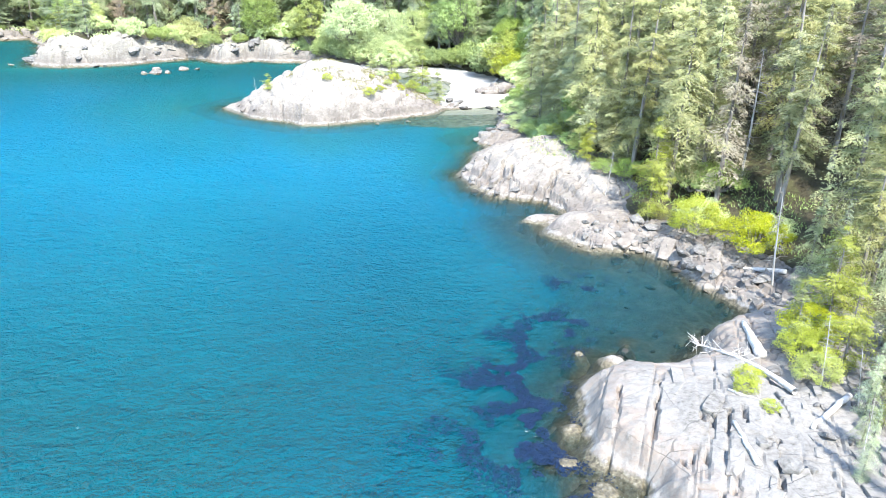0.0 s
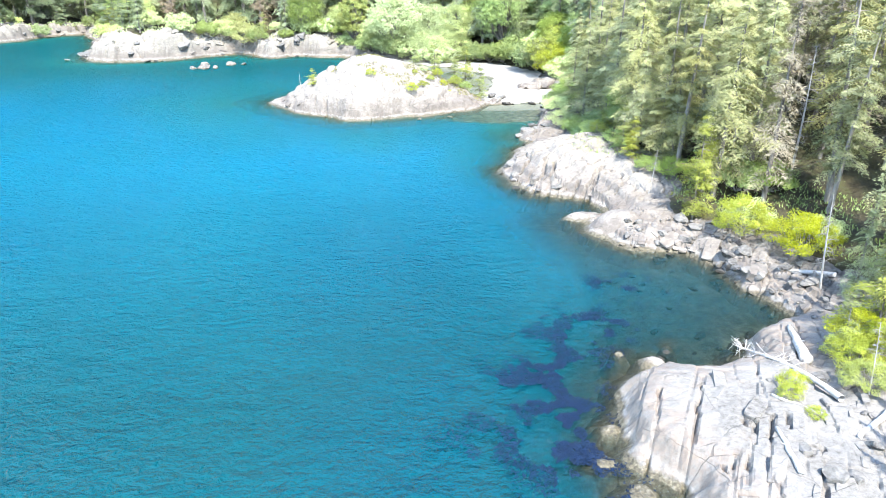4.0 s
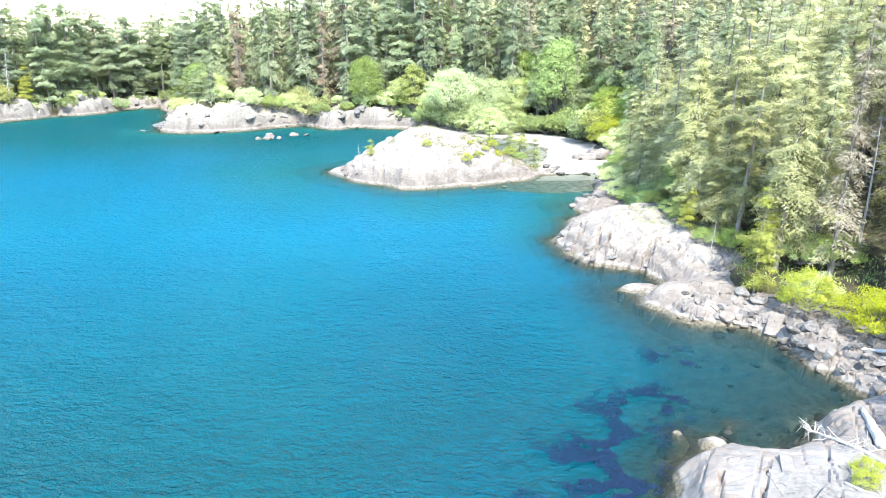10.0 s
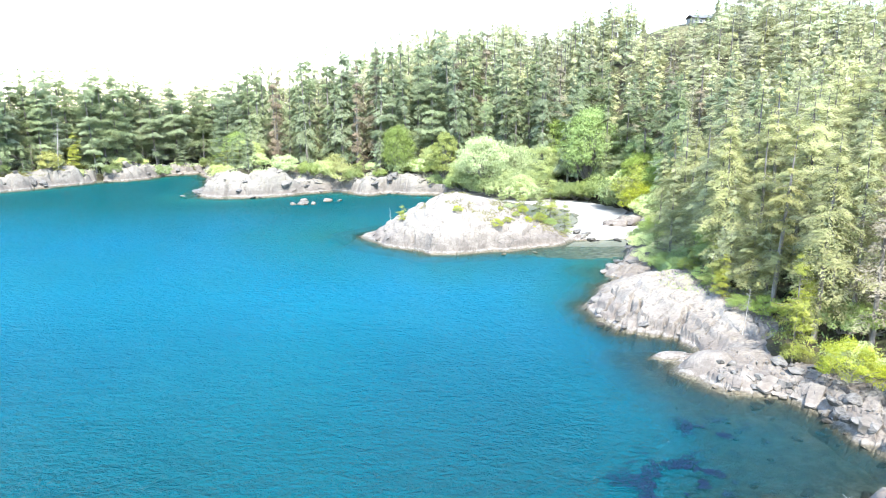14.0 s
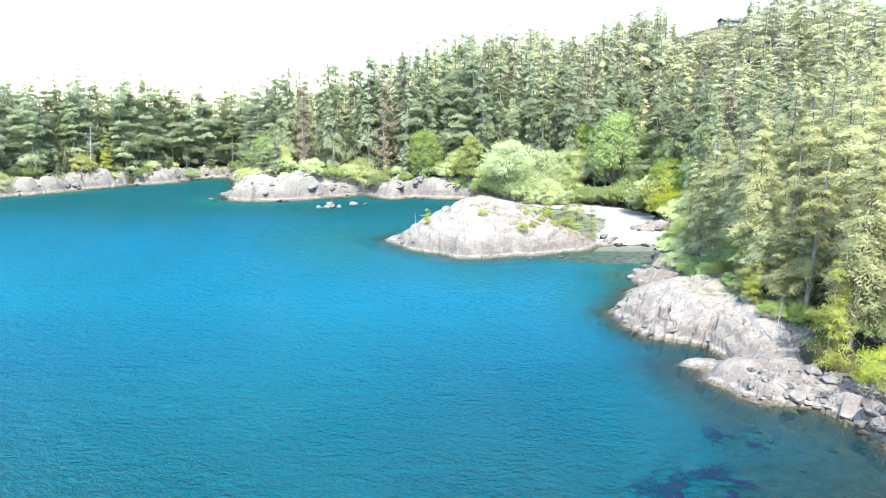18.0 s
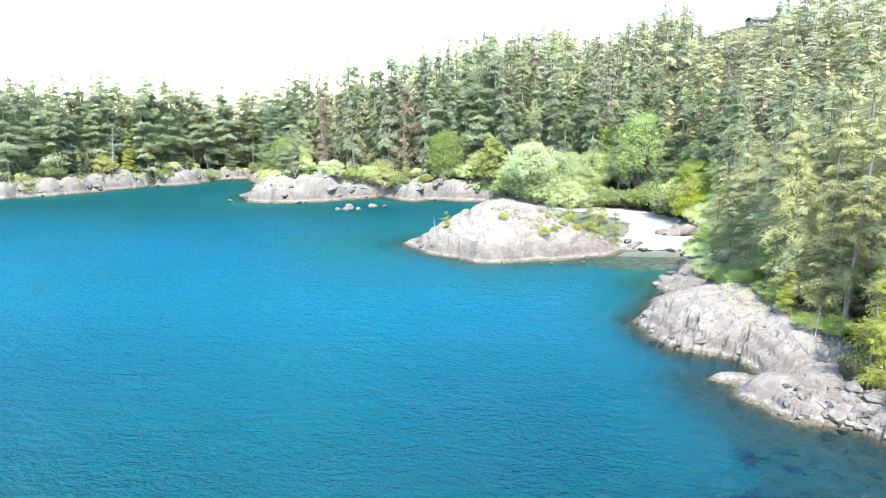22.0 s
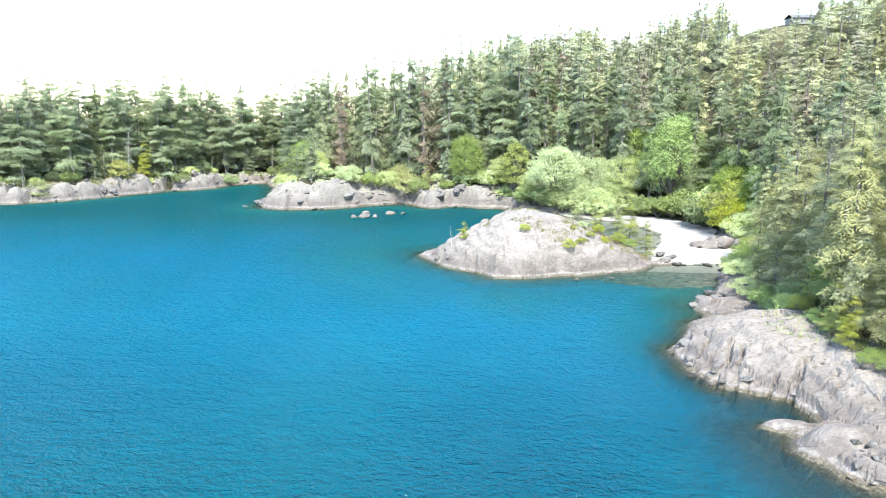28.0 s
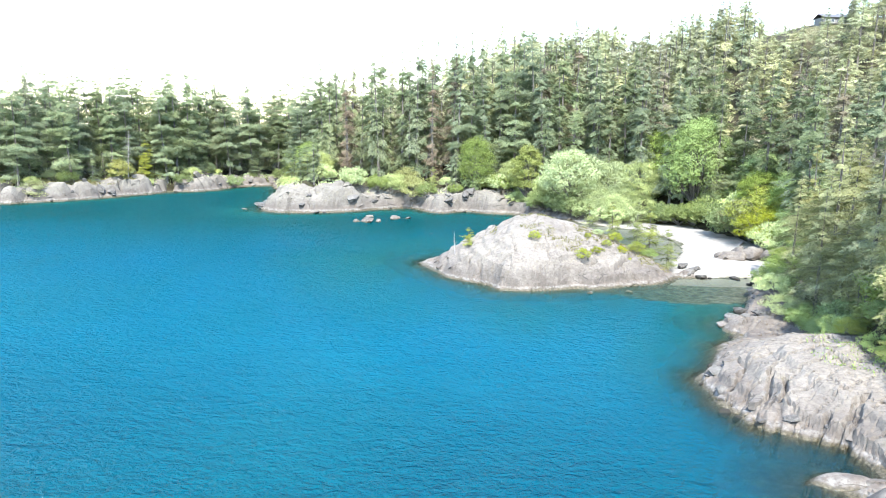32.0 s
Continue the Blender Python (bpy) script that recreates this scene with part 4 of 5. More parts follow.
PLACED["rusty"] = (tree("dying_fir_tree", conifer(7, 19, 2.9, 0.15, 110, 80, 0.34, 0.45, 0.4), BARK, RUSTY, "tall fir tree with browning thin needles", "tree", "wood of the shore"), False)
PLACED["far_a"] = (tree("pine_tree", conifer(8, 23, 4.0, 0.10, 84, 160, 0.40, 0.02, 0.6, 0.36, 0.5, clump=0.8, thin=0.5), BARK, HAZED_PINE, "dark wind-shaped pine tree with a flat-topped crown", "tree", "wood across the bay"), False)
PLACED["far_b"] = (tree("fir_tree", conifer(9, 25, 3.2, 0.08, 120, 105, 0.40, 0.34, 0.5, 0.7, clump=0.4, thin=0.45), BARK, HAZED_PINE, "tall fir tree with a narrow grey-green crown", "tree", "wood across the bay"), False)
PLACED["far_c"] = (tree("spruce_tree", conifer(10, 26, 3.1, 0.05, 125, 100, 0.40, 0.44, 0.35, 0.85, clump=0.25, thin=0.42), BARK, SPRUCE, "dark spire-topped spruce tree", "tree", "wood across the bay"), False)
PLACED["far_r"] = (tree("dying_fir_tree", conifer(18, 25, 3.0, 0.10, 115, 75, 0.44, 0.40, 0.45, clump=0.3, thin=0.34), BARK, RUSTY, "tall fir tree with grey-brown thinning needles", "tree", "wood across the bay"), False)
PLACED["broad"] = (tree("maple_tree", broadleaf(11, 15, 5.0, 200, 95, 0.32, 0.08, 0.30), BARK, BROAD, "round bright-green broadleaf tree in full leaf", "tree"), False)
PLACED["willow"] = (tree("willow_tree", broadleaf(12, 11, 5.0, 180, 95, 0.29, 0.12, 0.30), BARK, WILLOW, "wide pale silvery-green willow tree", "tree"), False)
PLACED["lime"] = (tree("alder_tree", broadleaf(13, 13, 3.2, 140, 80, 0.32, 0.08, 0.32), BARK, LIME, "narrow yellow-green young tree", "tree"), False)
PLACED["bush"] = (tree("shrub", broadleaf(14, 3.6, 2.4, 60, 150, 0.13, 0.06, 0.3), TWIG, LIME, "bright yellow-green flowering shrub on the shore rock", "shrub", "shore shrubs"), False)
PLACED["bush_g"] = (tree("shrub", broadleaf(15, 3.2, 2.3, 50, 125, 0.15, 0.06, 0.32), TWIG, BROAD, "fresh green shrub at the wood's edge", "shrub", "shore shrubs"), False)
PLACED["bush_w"] = (tree("shrub", broadleaf(16, 3.0, 2.2, 50, 125, 0.14, 0.06, 0.32), TWIG, WILLOW, "pale grey-green shrub at the wood's edge", "shrub", "shore shrubs"), False)
PLACED["bush_far"] = (tree("shrub", broadleaf(44, 3.6, 2.4, 55, 60, 0.24, 0.06), TWIG, DULL, "dull yellow-green shrub above the far rocks", "shrub", "shrubs across the bay"), False)
PLACED["bush_g_far"] = (tree("shrub", broadleaf(45, 3.2, 2.3, 55, 60, 0.24, 0.06), TWIG, SCRUB, "dark green shrub above the far rocks", "shrub", "shrubs across the bay"), False)
PLACED["bush_w_far"] = (tree("shrub", broadleaf(46, 3.0, 2.2, 55, 60, 0.24, 0.06), TWIG, WILLOW, "pale grey-green shrub above the far rocks", "shrub", "shrubs across the bay"), False)
PLACED["dead"] = (tree("dead_tree", dead_tree(17, 8, 34, 1.5, 3), DEAD, TWIG, "bleached leafless dead tree leaning over the shore", "dead tree"), False)

# trees that stand out along the shore
for kind, x, y, size, turn, wide in (
    ("lime", -1.6, 187.6, 1.1, 0.4, 1.1), ("willow", 8.5, 180, 1.25, 1.0, 1.1), ("willow", 17.5, 181, 1.1, 2.1, 0.9), ("willow", 23.5, 180, 1.15, 3.1, 0.75), ("broad", 34.5, 174, 1.36, 0.2, 0.95),
    ("broad", 28, 184, 1.0, 1.9, 1.0), ("broad", 43, 157, 0.74, 2.6, 1.25), ("broad", 44, 147, 0.66, 0.6, 1.2), ("broad", 43, 138, 0.55, 1.2, 1.2),
    ("far_r", 46, 168, 1.05, 0.4, 1.1), ("far_c", 82.5, 226.5, 0.3, 0.7, 1.5), ("far_c", 79.6, 225.5, 0.24, 2.2, 1.5), ("far_b", 84.5, 231, 0.36, 0.2, 1.5), ("far_b", 77.2, 228.5, 0.27, 1.7, 1.5), ("far_b", 86, 229, 0.38, 2.7, 1.5), ("far_r", 50, 162, 1.15, 1.4, 1.1), ("far_r", 52, 171, 1.15, 2.4, 1.1), ("far_r", -50, 199, 0.92, 0.9, 1.3), ("far_c", -20, 193.5, 0.5, 0.5, 1.2),
    ("broad", -15, 194, 0.95, 1.3, 0.9), ("broad", -80, 246, 0.8, 0.7, 1.2), ("broad", -72, 232, 0.85, 1.7, 1.1), ("broad", -66, 222, 0.8, 2.7, 1.2), ("willow", -60, 203, 0.9, 0.3, 1.0),
    ("fir_a", 30, 93, 0.78, 0.0, 1.1), ("fir_d", 33, 100, 0.85, 1.0, 1.1), ("fir_c", 33, 86, 0.75, 2.0, 1.1), ("pine_a", 29.3, 56.5, 1.1, 0.3, 0.75), ("pine_a", 31.5, 59.5, 0.9, 1.3, 0.8),
    ("fir_c", 31, 68, 0.62, 0.9, 1.2), ("fir_c", 32, 76, 0.7, 2.9, 1.1),
    ("pine_a", 15.8, 122.8, 0.85, 0.2, 0.9), ("pine_a", 18, 124.5, 0.9, 1.5, 1.0), ("pine_a", 20.5, 123.5, 0.7, 0.7, 1.0), ("pine_a", 12.5, 125, 0.75, 2.5, 0.9), ("pine_a", 9, 124, 0.5, 2.0, 1.1), ("pine_a", -8.6, 118, 0.32, 0.4, 1.5),
    ("pine_a", 27.2, 28.5, 0.62, 0.5, 1.0), ("pine_a", 25.4, 23.4, 0.36, 1.5, 0.9), ("pine_a", 29.5, 33.0, 0.7, 2.5, 1.0), ("spruce_a", 30.5, 27.0, 0.4, 0.8, 1.1),
    ("spruce_a", 28.0, 21.5, 0.34, 2.8, 1.1),
):
    plant(kind, x, y, size, turn, wide=wide)
for kind, x, y, size, turn in (
    ("bush", 31.2, 51.4, 1.0, 0.1), ("bush", 34.0, 47.0, 1.05, 1.1), ("bush_w", 32.8, 53.6, 0.9, 2.1), ("bush_w", 36.4, 48.6, 0.8, 0.6), ("bush_g", 30.2, 84.5, 1.1, 0.3),
    ("bush_g", 31.6, 81, 1.2, 1.6), ("bush_g", 28.5, 89.5, 0.9, 2.0), ("bush_w", 27.8, 95, 0.9, 0.4), ("bush_w", 29.5, 104, 1.0, 1.4), ("bush", 20.6, 27.2, 0.26, 0.2),
    ("bush", 21.0, 25.6, 0.2, 1.2), ("bush", 21.4, 28.2, 0.3, 2.2), ("bush", 26.0, 29.8, 0.62, 0.9), ("bush", 27.4, 31.5, 0.7, 1.9), ("bush", 25.0, 27.6, 0.5, 2.9),
    ("bush_g", 39.5, 130, 1.0, 0.2), ("bush_g", 41, 136, 1.2, 1.2), ("bush_g", 38, 166, 1.4, 2.2), ("bush_w", 4, 188, 1.3, 0.5), ("bush_w", -4, 190, 1.3, 1.5),
    ("bush_w", -46, 190, 1.7, 0.6), ("bush_w", -53, 188, 1.4, 1.9), ("bush", -31, 193.5, 1.7, 0.2), ("bush_w", -36, 194.5, 1.7, 1.2), ("bush_g", -40, 193, 1.3, 2.2), ("bush_g", -27, 191, 1.1, 0.9), ("bush", -33.5, 197, 1.6, 2.9), ("bush_g", -88, 250, 1.3, 0.8),
    ("bush_w", -75, 222, 1.6, 1.0), ("bush", 1.0, 112.0, 0.35, 0.5), ("bush", 7.6, 112.6, 0.45, 1.5), ("bush", 9.4, 114.2, 0.3, 2.5), ("bush", 12.5, 119.5, 0.4, 0.9),
    ("bush", 15.6, 119.8, 0.5, 1.9), ("bush", 11.0, 117.0, 0.28, 0.2), ("bush", 13.2, 118.0, 0.34, 1.1), ("bush", 10.2, 115.6, 0.22, 2.2), ("bush", 14.4, 117.6, 0.28, 2.9), ("bush", 8.4, 117.2, 0.2, 0.5), ("bush_w", 10, 120, 0.35, 0.4), ("bush_g", 17.5, 121.5, 0.5, 0.1), ("bush", -120, 205, 1.5, 0.4), ("bush_g", -108, 219, 1.2, 1.4), ("bush_g", -99, 236, 1.4, 2.4),
    ("bush", -131, 184, 1.4, 0.9), ("bush_g", 31.0, 172.0, 1.5, 0.3), ("bush_g", 34.0, 170.5, 1.7, 1.3), ("bush_g", 37.0, 168.0, 1.8, 2.3), ("bush_g", 28.5, 174.0, 1.6, 2.8), ("bush_g", 40.0, 162.0, 1.5, 0.8), ("bush", 39.6, 151.0, 2.2, 0.4), ("bush", 41.0, 144.0, 2.1, 1.4), ("bush_g", 39.0, 157.0, 2.3, 2.4), ("bush", 42.5, 149.0, 2.8, 2.0), ("bush_w", 41.0, 137.5, 2.0, 0.1), ("bush_g", 31, 109, 1.0, 0.7), ("bush_g", 34, 115, 1.1, 1.7),
):
    plant(kind, x, y, size, turn)
for x, y, size, turn, lean in ((32.0, 41.5, 0.95, 0.3, (0.05, -0.22)), (-10.4, 117.4, 0.45, 1.0, (0, -0.1)), (-118, 206, 1.7, 0.6, (0, 0.03)), (24.8, 27.0, 0.5, 2.0, (0.1, 0.1)), (25.6, 25.2, 0.45, 0.4, (-0.1, -0.15)),
                               (22.6, 21.4, 0.4, 1.4, (0.05, 0.1)), (27.5, 62.5, 0.6, 1.7, (0, -0.2)), (36.5, 64.2, 1.3, 0.9, (0, -0.06)), (32.4, 91.5, 1.1, 0.2, (0, -0.05)), (39.0, 58.0, 1.5, 2.4, (0.03, -0.03))):
    plant("dead", x, y, size, turn, lean=lean, wide=0.7)

# leafy thicket behind the beach and along the bay's head
rng = np.random.default_rng(8)
for x, y in ((12, 177.5), (15, 174.5), (18, 173), (21.5, 173.5), (6, 180.5), (24.5, 176), (20, 176.5), (2, 184), (9, 180), (16, 178)):
    if rng.random() < 0.5:
        plant("willow", x, y + 2, rng.uniform(0.5, 0.85), rng.uniform(0, 6.28))
    plant(("bush_g", "bush_w")[rng.integers(2)], x, y, rng.uniform(0.8, 1.7), rng.uniform(0, 6.28))
for kind, x, y, size in (("fir_a", 31.5, 30.5, 0.55), ("fir_c", 32.5, 25.5, 0.6), ("fir_d", 30.5, 18.5, 0.55), ("fir_b", 34.0, 36.0, 0.62), ("fir_c", 35.5, 31.0, 0.75), ("fir_a", 36, 26, 0.8), ("fir_d", 37, 38, 0.75),
                         ("pine_a", 28.4, 31.6, 0.8), ("spruce_a", 29.2, 24.6, 0.34), ("spruce_a", 27.0, 17.2, 0.28), ("spruce_a", 31.6, 35.8, 0.4), ("pine_a", 26.2, 31.2, 0.45), ("spruce_a", 33.4, 40.0, 0.42), ("spruce_a", 30.4, 21.0, 0.42), ("spruce_a", 24.8, 19.2, 0.3), ("spruce_a", 22.0, 20.6, 0.2), ("spruce_a", 22.6, 18.4, 0.26), ("spruce_a", 23.4, 22.4, 0.2), ("spruce_a", 25.4, 24.6, 0.24), ("spruce_a", 26.8, 23.6, 0.32), ("fir_c", 27.6, 26.0, 0.34), ("spruce_a", 32.5, 29.0, 0.5)):
    plant(kind, x, y, size, rng.uniform(0, 6.28))
for k, (x, y) in enumerate(((41.5, 124.5), (43.5, 130), (45, 136.5), (45.5, 143), (45, 149), (44, 155), (42.5, 161.5), (40, 167.5), (37, 173), (32, 179.5), (26, 182.5), (21, 184),
                            (15, 183.5), (8, 182), (3, 185.5), (-2, 190.5), (-8, 192.5), (-13, 194.5))):
    for _ in range(2):
        plant(("bush_g", "bush_g", "bush_w")[rng.integers(3)], x + rng.uniform(-1.5, 1.5), y + rng.uniform(-1.5, 1.5), rng.uniform(1.2, 2.1), rng.uniform(0, 6.28))
    if k % 2 == 0:
        plant(("broad", "willow")[int(x < 27)], x + 2.5, y + 3.0, rng.uniform(0.55, 0.85), rng.uniform(0, 6.28), wide=1.1)

# scrub along the top of the far rocks
along = [(a, b) for a, b in zip(FAR_SHORE[:19], FAR_SHORE[1:20])]
for a, b in along:
    way = Vector((b[0] - a[0], b[1] - a[1]))
    inland = Vector((way.y, -way.x)).normalized()
    if float(inside(np.array([(a[0] + b[0]) / 2 + inland.x]), np.array([(a[1] + b[1]) / 2 + inland.y]), LAND)[0]) < 0:
        inland = -inland
    for k in range(max(1, int(way.length / 4.5))):
        p = Vector(a) + way * rng.random() + inland * rng.uniform(4.5, 9)
        if -62 < p.x < -46 and p.y < 186:
            continue
        plant(("bush_g", "bush_g", "bush_w", "pine_a", "bush_g")[rng.integers(5)], p.x, p.y, rng.uniform(0.6, 1.3), rng.uniform(0, 6.28))
    if a[0] < -60:
        for k in range(max(1, int(way.length / 3.2))):
            p = Vector(a) + way * rng.random() + inland * rng.uniform(7, 15)
            if float(inside(np.array([p.x]), np.array([p.y]), LAND)[0]) < 6:
                continue
            plant(("far_a", "far_b", "far_c", "far_a")[rng.integers(4)], p.x, p.y, rng.uniform(0.28, 0.52), rng.uniform(0, 6.28), wide=1.3)

# low growth where the headland's rock meets the wood
EDGE_GROWTH = ((29.5, 64), (27.6, 66.5), (27, 69), (27.2, 72), (27.6, 75), (27.6, 78), (27.4, 81), (27, 84), (26.8, 87), (27, 90), (27.4, 93), (28.2, 96), (29, 99), (30.5, 104))
for x, y in EDGE_GROWTH:
    plant(("bush_g", "bush_g", "pine_a", "bush_g")[rng.integers(4)], x + rng.uniform(0.6, 1.8), y + rng.uniform(-0.8, 0.8), rng.uniform(0.4, 0.75), rng.uniform(0, 6.28))
    plant(("fir_c", "fir_a", "fir_d")[rng.integers(3)], x + rng.uniform(2.6, 4.2), y + rng.uniform(-1, 1), rng.uniform(0.4, 0.7), rng.uniform(0, 6.28))

for kind, x, y, size in (("bush_g", 28.2, 75.2, 0.6), ("bush", 27.6, 79.4, 0.45), ("bush_g", 27.4, 81.6, 0.6), ("bush_g", 28.4, 72.6, 0.55), ("fir_c", 35.5, 60.5, 0.72), ("fir_a", 37.5, 63.5, 0.85), ("bush_g", 34.2, 58.5, 1.0), ("fir_d", 39.5, 67.0, 0.9), ("fir_c", 36.5, 67.5, 0.8), ("bush_g", 36.2, 57.0, 1.0)):
    plant(kind, x, y, size, rng.uniform(0, 6.28))

# the wood: how high its tops stand over the bay, by bearing from the open water
CANOPY = [(-60, 0.053), (-35.5, 0.047), (-34.5, 0.056), (-32.1, 0.05), (-29.9, 0.053), (-28.0, 0.056), (-26.5, 0.05), (-25.3, 0.058), (-23.6, 0.057), (-22.6, 0.043), (-22.0, 0.039),
          (-20.5, 0.056), (-18.3, 0.062), (-15.3, 0.068), (-13.5, 0.067), (-11.7, 0.084), (-9.0, 0.1), (-7.2, 0.093), (-4.1, 0.116), (0.5, 0.11), (4.7, 0.121), (5.8, 0.105),
          (8.5, 0.106), (9.8, 0.144), (11.2, 0.128), (13.8, 0.153), (14.7, 0.124), (15.6, 0.113), (17.5, 0.11), (18.6, 0.118), (19.4, 0.126), (21.2, 0.15), (26, 0.2), (60, 0.3)]
TALL = {"far_a": 23, "far_b": 25, "far_c": 26, "far_r": 25}


def under_canopy(x, y, tall):
    """The size at which a tree of that height keeps under the canopy's line."""
    way = math.hypot(x, y - 1.2)
    line = float(np.interp(math.degrees(math.atan2(x, y - 1.2)), *zip(*CANOPY)))
    floor_ = float(terrain(np.array([x]), np.array([y]))[0])
    return (22.1 + way * line + 3.0 - rng.exponential(1.5) - floor_) / tall


rng = np.random.default_rng(42)
spots = []
for step, (x0, x1, y0, y1) in ((4.7, (22, 62, 8, 112)), (5.9, (62, 130, 8, 112)), (5.9, (22, 130, 112, 200)), (6.2, (-215, 22, 150, 300)), (7.0, (22, 190, 200, 320)), (7.0, (130, 190, 60, 200))):
    ax, ay = np.meshgrid(np.arange(x0, x1, step), np.arange(y0, y1, step))
    ax, ay = (ax + rng.uniform(-0.42, 0.42, ax.shape) * step).ravel(), (ay + rng.uniform(-0.42, 0.42, ay.shape) * step).ravel()
    spots.append(np.stack([ax, ay], -1))
spots = np.concatenate(spots)
sx, sy = spots.T
d = inside(sx, sy, LAND)
need = 6.5 + 3.0 * (fbm(sx / 12, sy / 12, 77) - 0.3) - 1.0 * smooth(64, 70, sy) * smooth(100, 94, sy) * (sx > 10) + 5 * smooth(36, 30, sy) * (sx > 10)
need = need - 1.5 * (sx < -70) + 26 * np.exp(-((sx + 64) ** 2 + (sy - 196) ** 2) / 420)
need = np.where(inside(sx, sy, SAND_BED) > -12, np.minimum(need, 4.0), need)
need = np.where((sx > 26) & (sy > 62) & (sy < 100), np.minimum(need, 5.5), need)
bearing = np.degrees(np.arctan2(sx, sy - 8))
ok = (d > need) & ~((sx < 29.4) & (sx > 10) & (sy > 60) & (sy < 88)) & (inside(sx, sy, SAND_BED) < -1.0) & (bearing < 52) & (bearing > -50) & (d < 45 + 105 * smooth(-70, 0, sx)) & (np.hypot(sx - 74, sy - 227) > 6) & (np.hypot(sx - 80, sy - 234) > 5)
spots, d = spots[ok], d[ok]
away = np.hypot(spots[:, 0], spots[:, 1] - 10)
front = d + away * 0.10
order = np.argsort(front)
NEAR_KINDS = ("fir_a", "fir_b", "fir_c", "fir_d", "fir_a", "fir_b", "spruce_a", "fir_d", "rusty")
FAR_KINDS = ("far_a", "far_b", "far_c", "far_a", "far_b", "far_b", "far_r")
near_left, far_left, rest = 150, 160, []
# spires that stand over the ridge
for bearing_, way_, line_ in ((9.8, 222, 0.141), (13.7, 226, 0.149), (12.2, 230, 0.130), (4.7, 214, 0.120), (-4.1, 210, 0.115), (-9.0, 208, 0.100), (2.4, 216, 0.115), (-1.6, 212, 0.115), (-6.2, 214, 0.102), (7.4, 220, 0.108)):
    x, y = way_ * math.sin(radians(bearing_)), 1.2 + way_ * math.cos(radians(bearing_))
    size = (22.1 + way_ * line_ - float(terrain(np.array([x]), np.array([y]))[0])) / 26
    plant("far_c", x, y, size, way_ * 1.7, wide=1.05)
for k in order:
    x, y = spots[k]
    near = away[k] < 125 and x > 15
    size = rng.uniform(0.84, 1.12) * (0.80 + 0.25 * min(1.0, d[k] / 16)) * (1.0 + 0.4 * float(smooth(40, 5, x)) * float(away[k] > 140))
    if near and near_left > 0:
        near_left -= 1
        plant(NEAR_KINDS[rng.integers(len(NEAR_KINDS))], x, y, size, rng.uniform(0, 6.28), lean=tuple(rng.normal(0, 0.025, 2)))
    elif not near and far_left > 0 and d[k] < 26:
        far_left -= 1
        kind = FAR_KINDS[rng.integers(3) if x < -60 else rng.integers(1, 7)]
        if x < -60 and rng.random() < 0.75:
            kind = "far_a"
        size = min(size, under_canopy(x, y, TALL[kind]))
        if size > 0.3:
            plant(kind, x, y, size, rng.uniform(0, 6.28), wide=min(1.5, size**-0.35), lean=tuple(rng.normal(0, 0.03, 2)))
    else:
        size = min(size, under_canopy(x, y, 19)) if away[k] > 125 else size
        if size > 0.25:
            rest.append((x, y, size))

# the rest of the wood, too many to count
moulds = [conifer(60 + k, tall, spread, bare, branches, 74, 0.46, droop, 0.45, taper, tip, False, 0.35, 0.46)
          for k, (tall, spread, bare, branches, droop, taper, tip) in enumerate(((20, 3.5, 0.08, 84, 0.34, 0.66, 0.12), (22, 3.0, 0.05, 92, 0.46, 0.80, 0.12), (19, 4.0, 0.16, 66, 0.06, 0.36, 0.5),
                                                                                 (21, 3.2, 0.06, 88, 0.42, 0.74, 0.12), (19, 3.7, 0.22, 60, 0.02, 0.40, 0.5)))]
moulds = [(tube([(0, 0, -0.5), (0, 0, 9), (0, 0, 18)], (0.30, 0.2, 0.05), 5), crown) for _, crown in moulds]
cv, cf, tv, tf, tones, cb, tb = [], [], [], [], [], 0, 0
for x, y, size in rest:
    (wv, wf), (lv, lf) = moulds[rng.integers(5) if x > -55 else (2, 4, 2, 0)[rng.integers(4)]]
    a = rng.uniform(0, 6.28)
    turn = np.array([[math.cos(a), -math.sin(a), 0], [math.sin(a), math.cos(a), 0], [0, 0, 1]]) * size * (1.0, 1.0, 0.96)
    at = np.array([x, y, float(terrain(np.array([x]), np.array([y]))[0]) - 0.3])
    cv.append(lv @ turn.T + at), cf.append(lf + cb), tv.append(wv @ turn.T + at), tf.append(wf + tb)
    tones.append(np.full(len(lv), rng.random(), np.float32))
    cb, tb = cb + len(lv), tb + len(wv)
forest = tagged(new("forest"), "dense fir and spruce forest climbing the hill", "forest", kind="stuff")
crowns = part_of("crowns", mesh_of("crowns", np.concatenate(cv), np.concatenate(cf), FOREST), forest)
tagged(crowns, kind="stuff")
crowns.data.attributes.new("tone", "FLOAT", "POINT").data.foreach_set("value", np.concatenate(tones))
tagged(part_of("trunks", mesh_of("trunks", np.concatenate(tv), np.concatenate(tf), BARK, True), forest), kind="stuff")


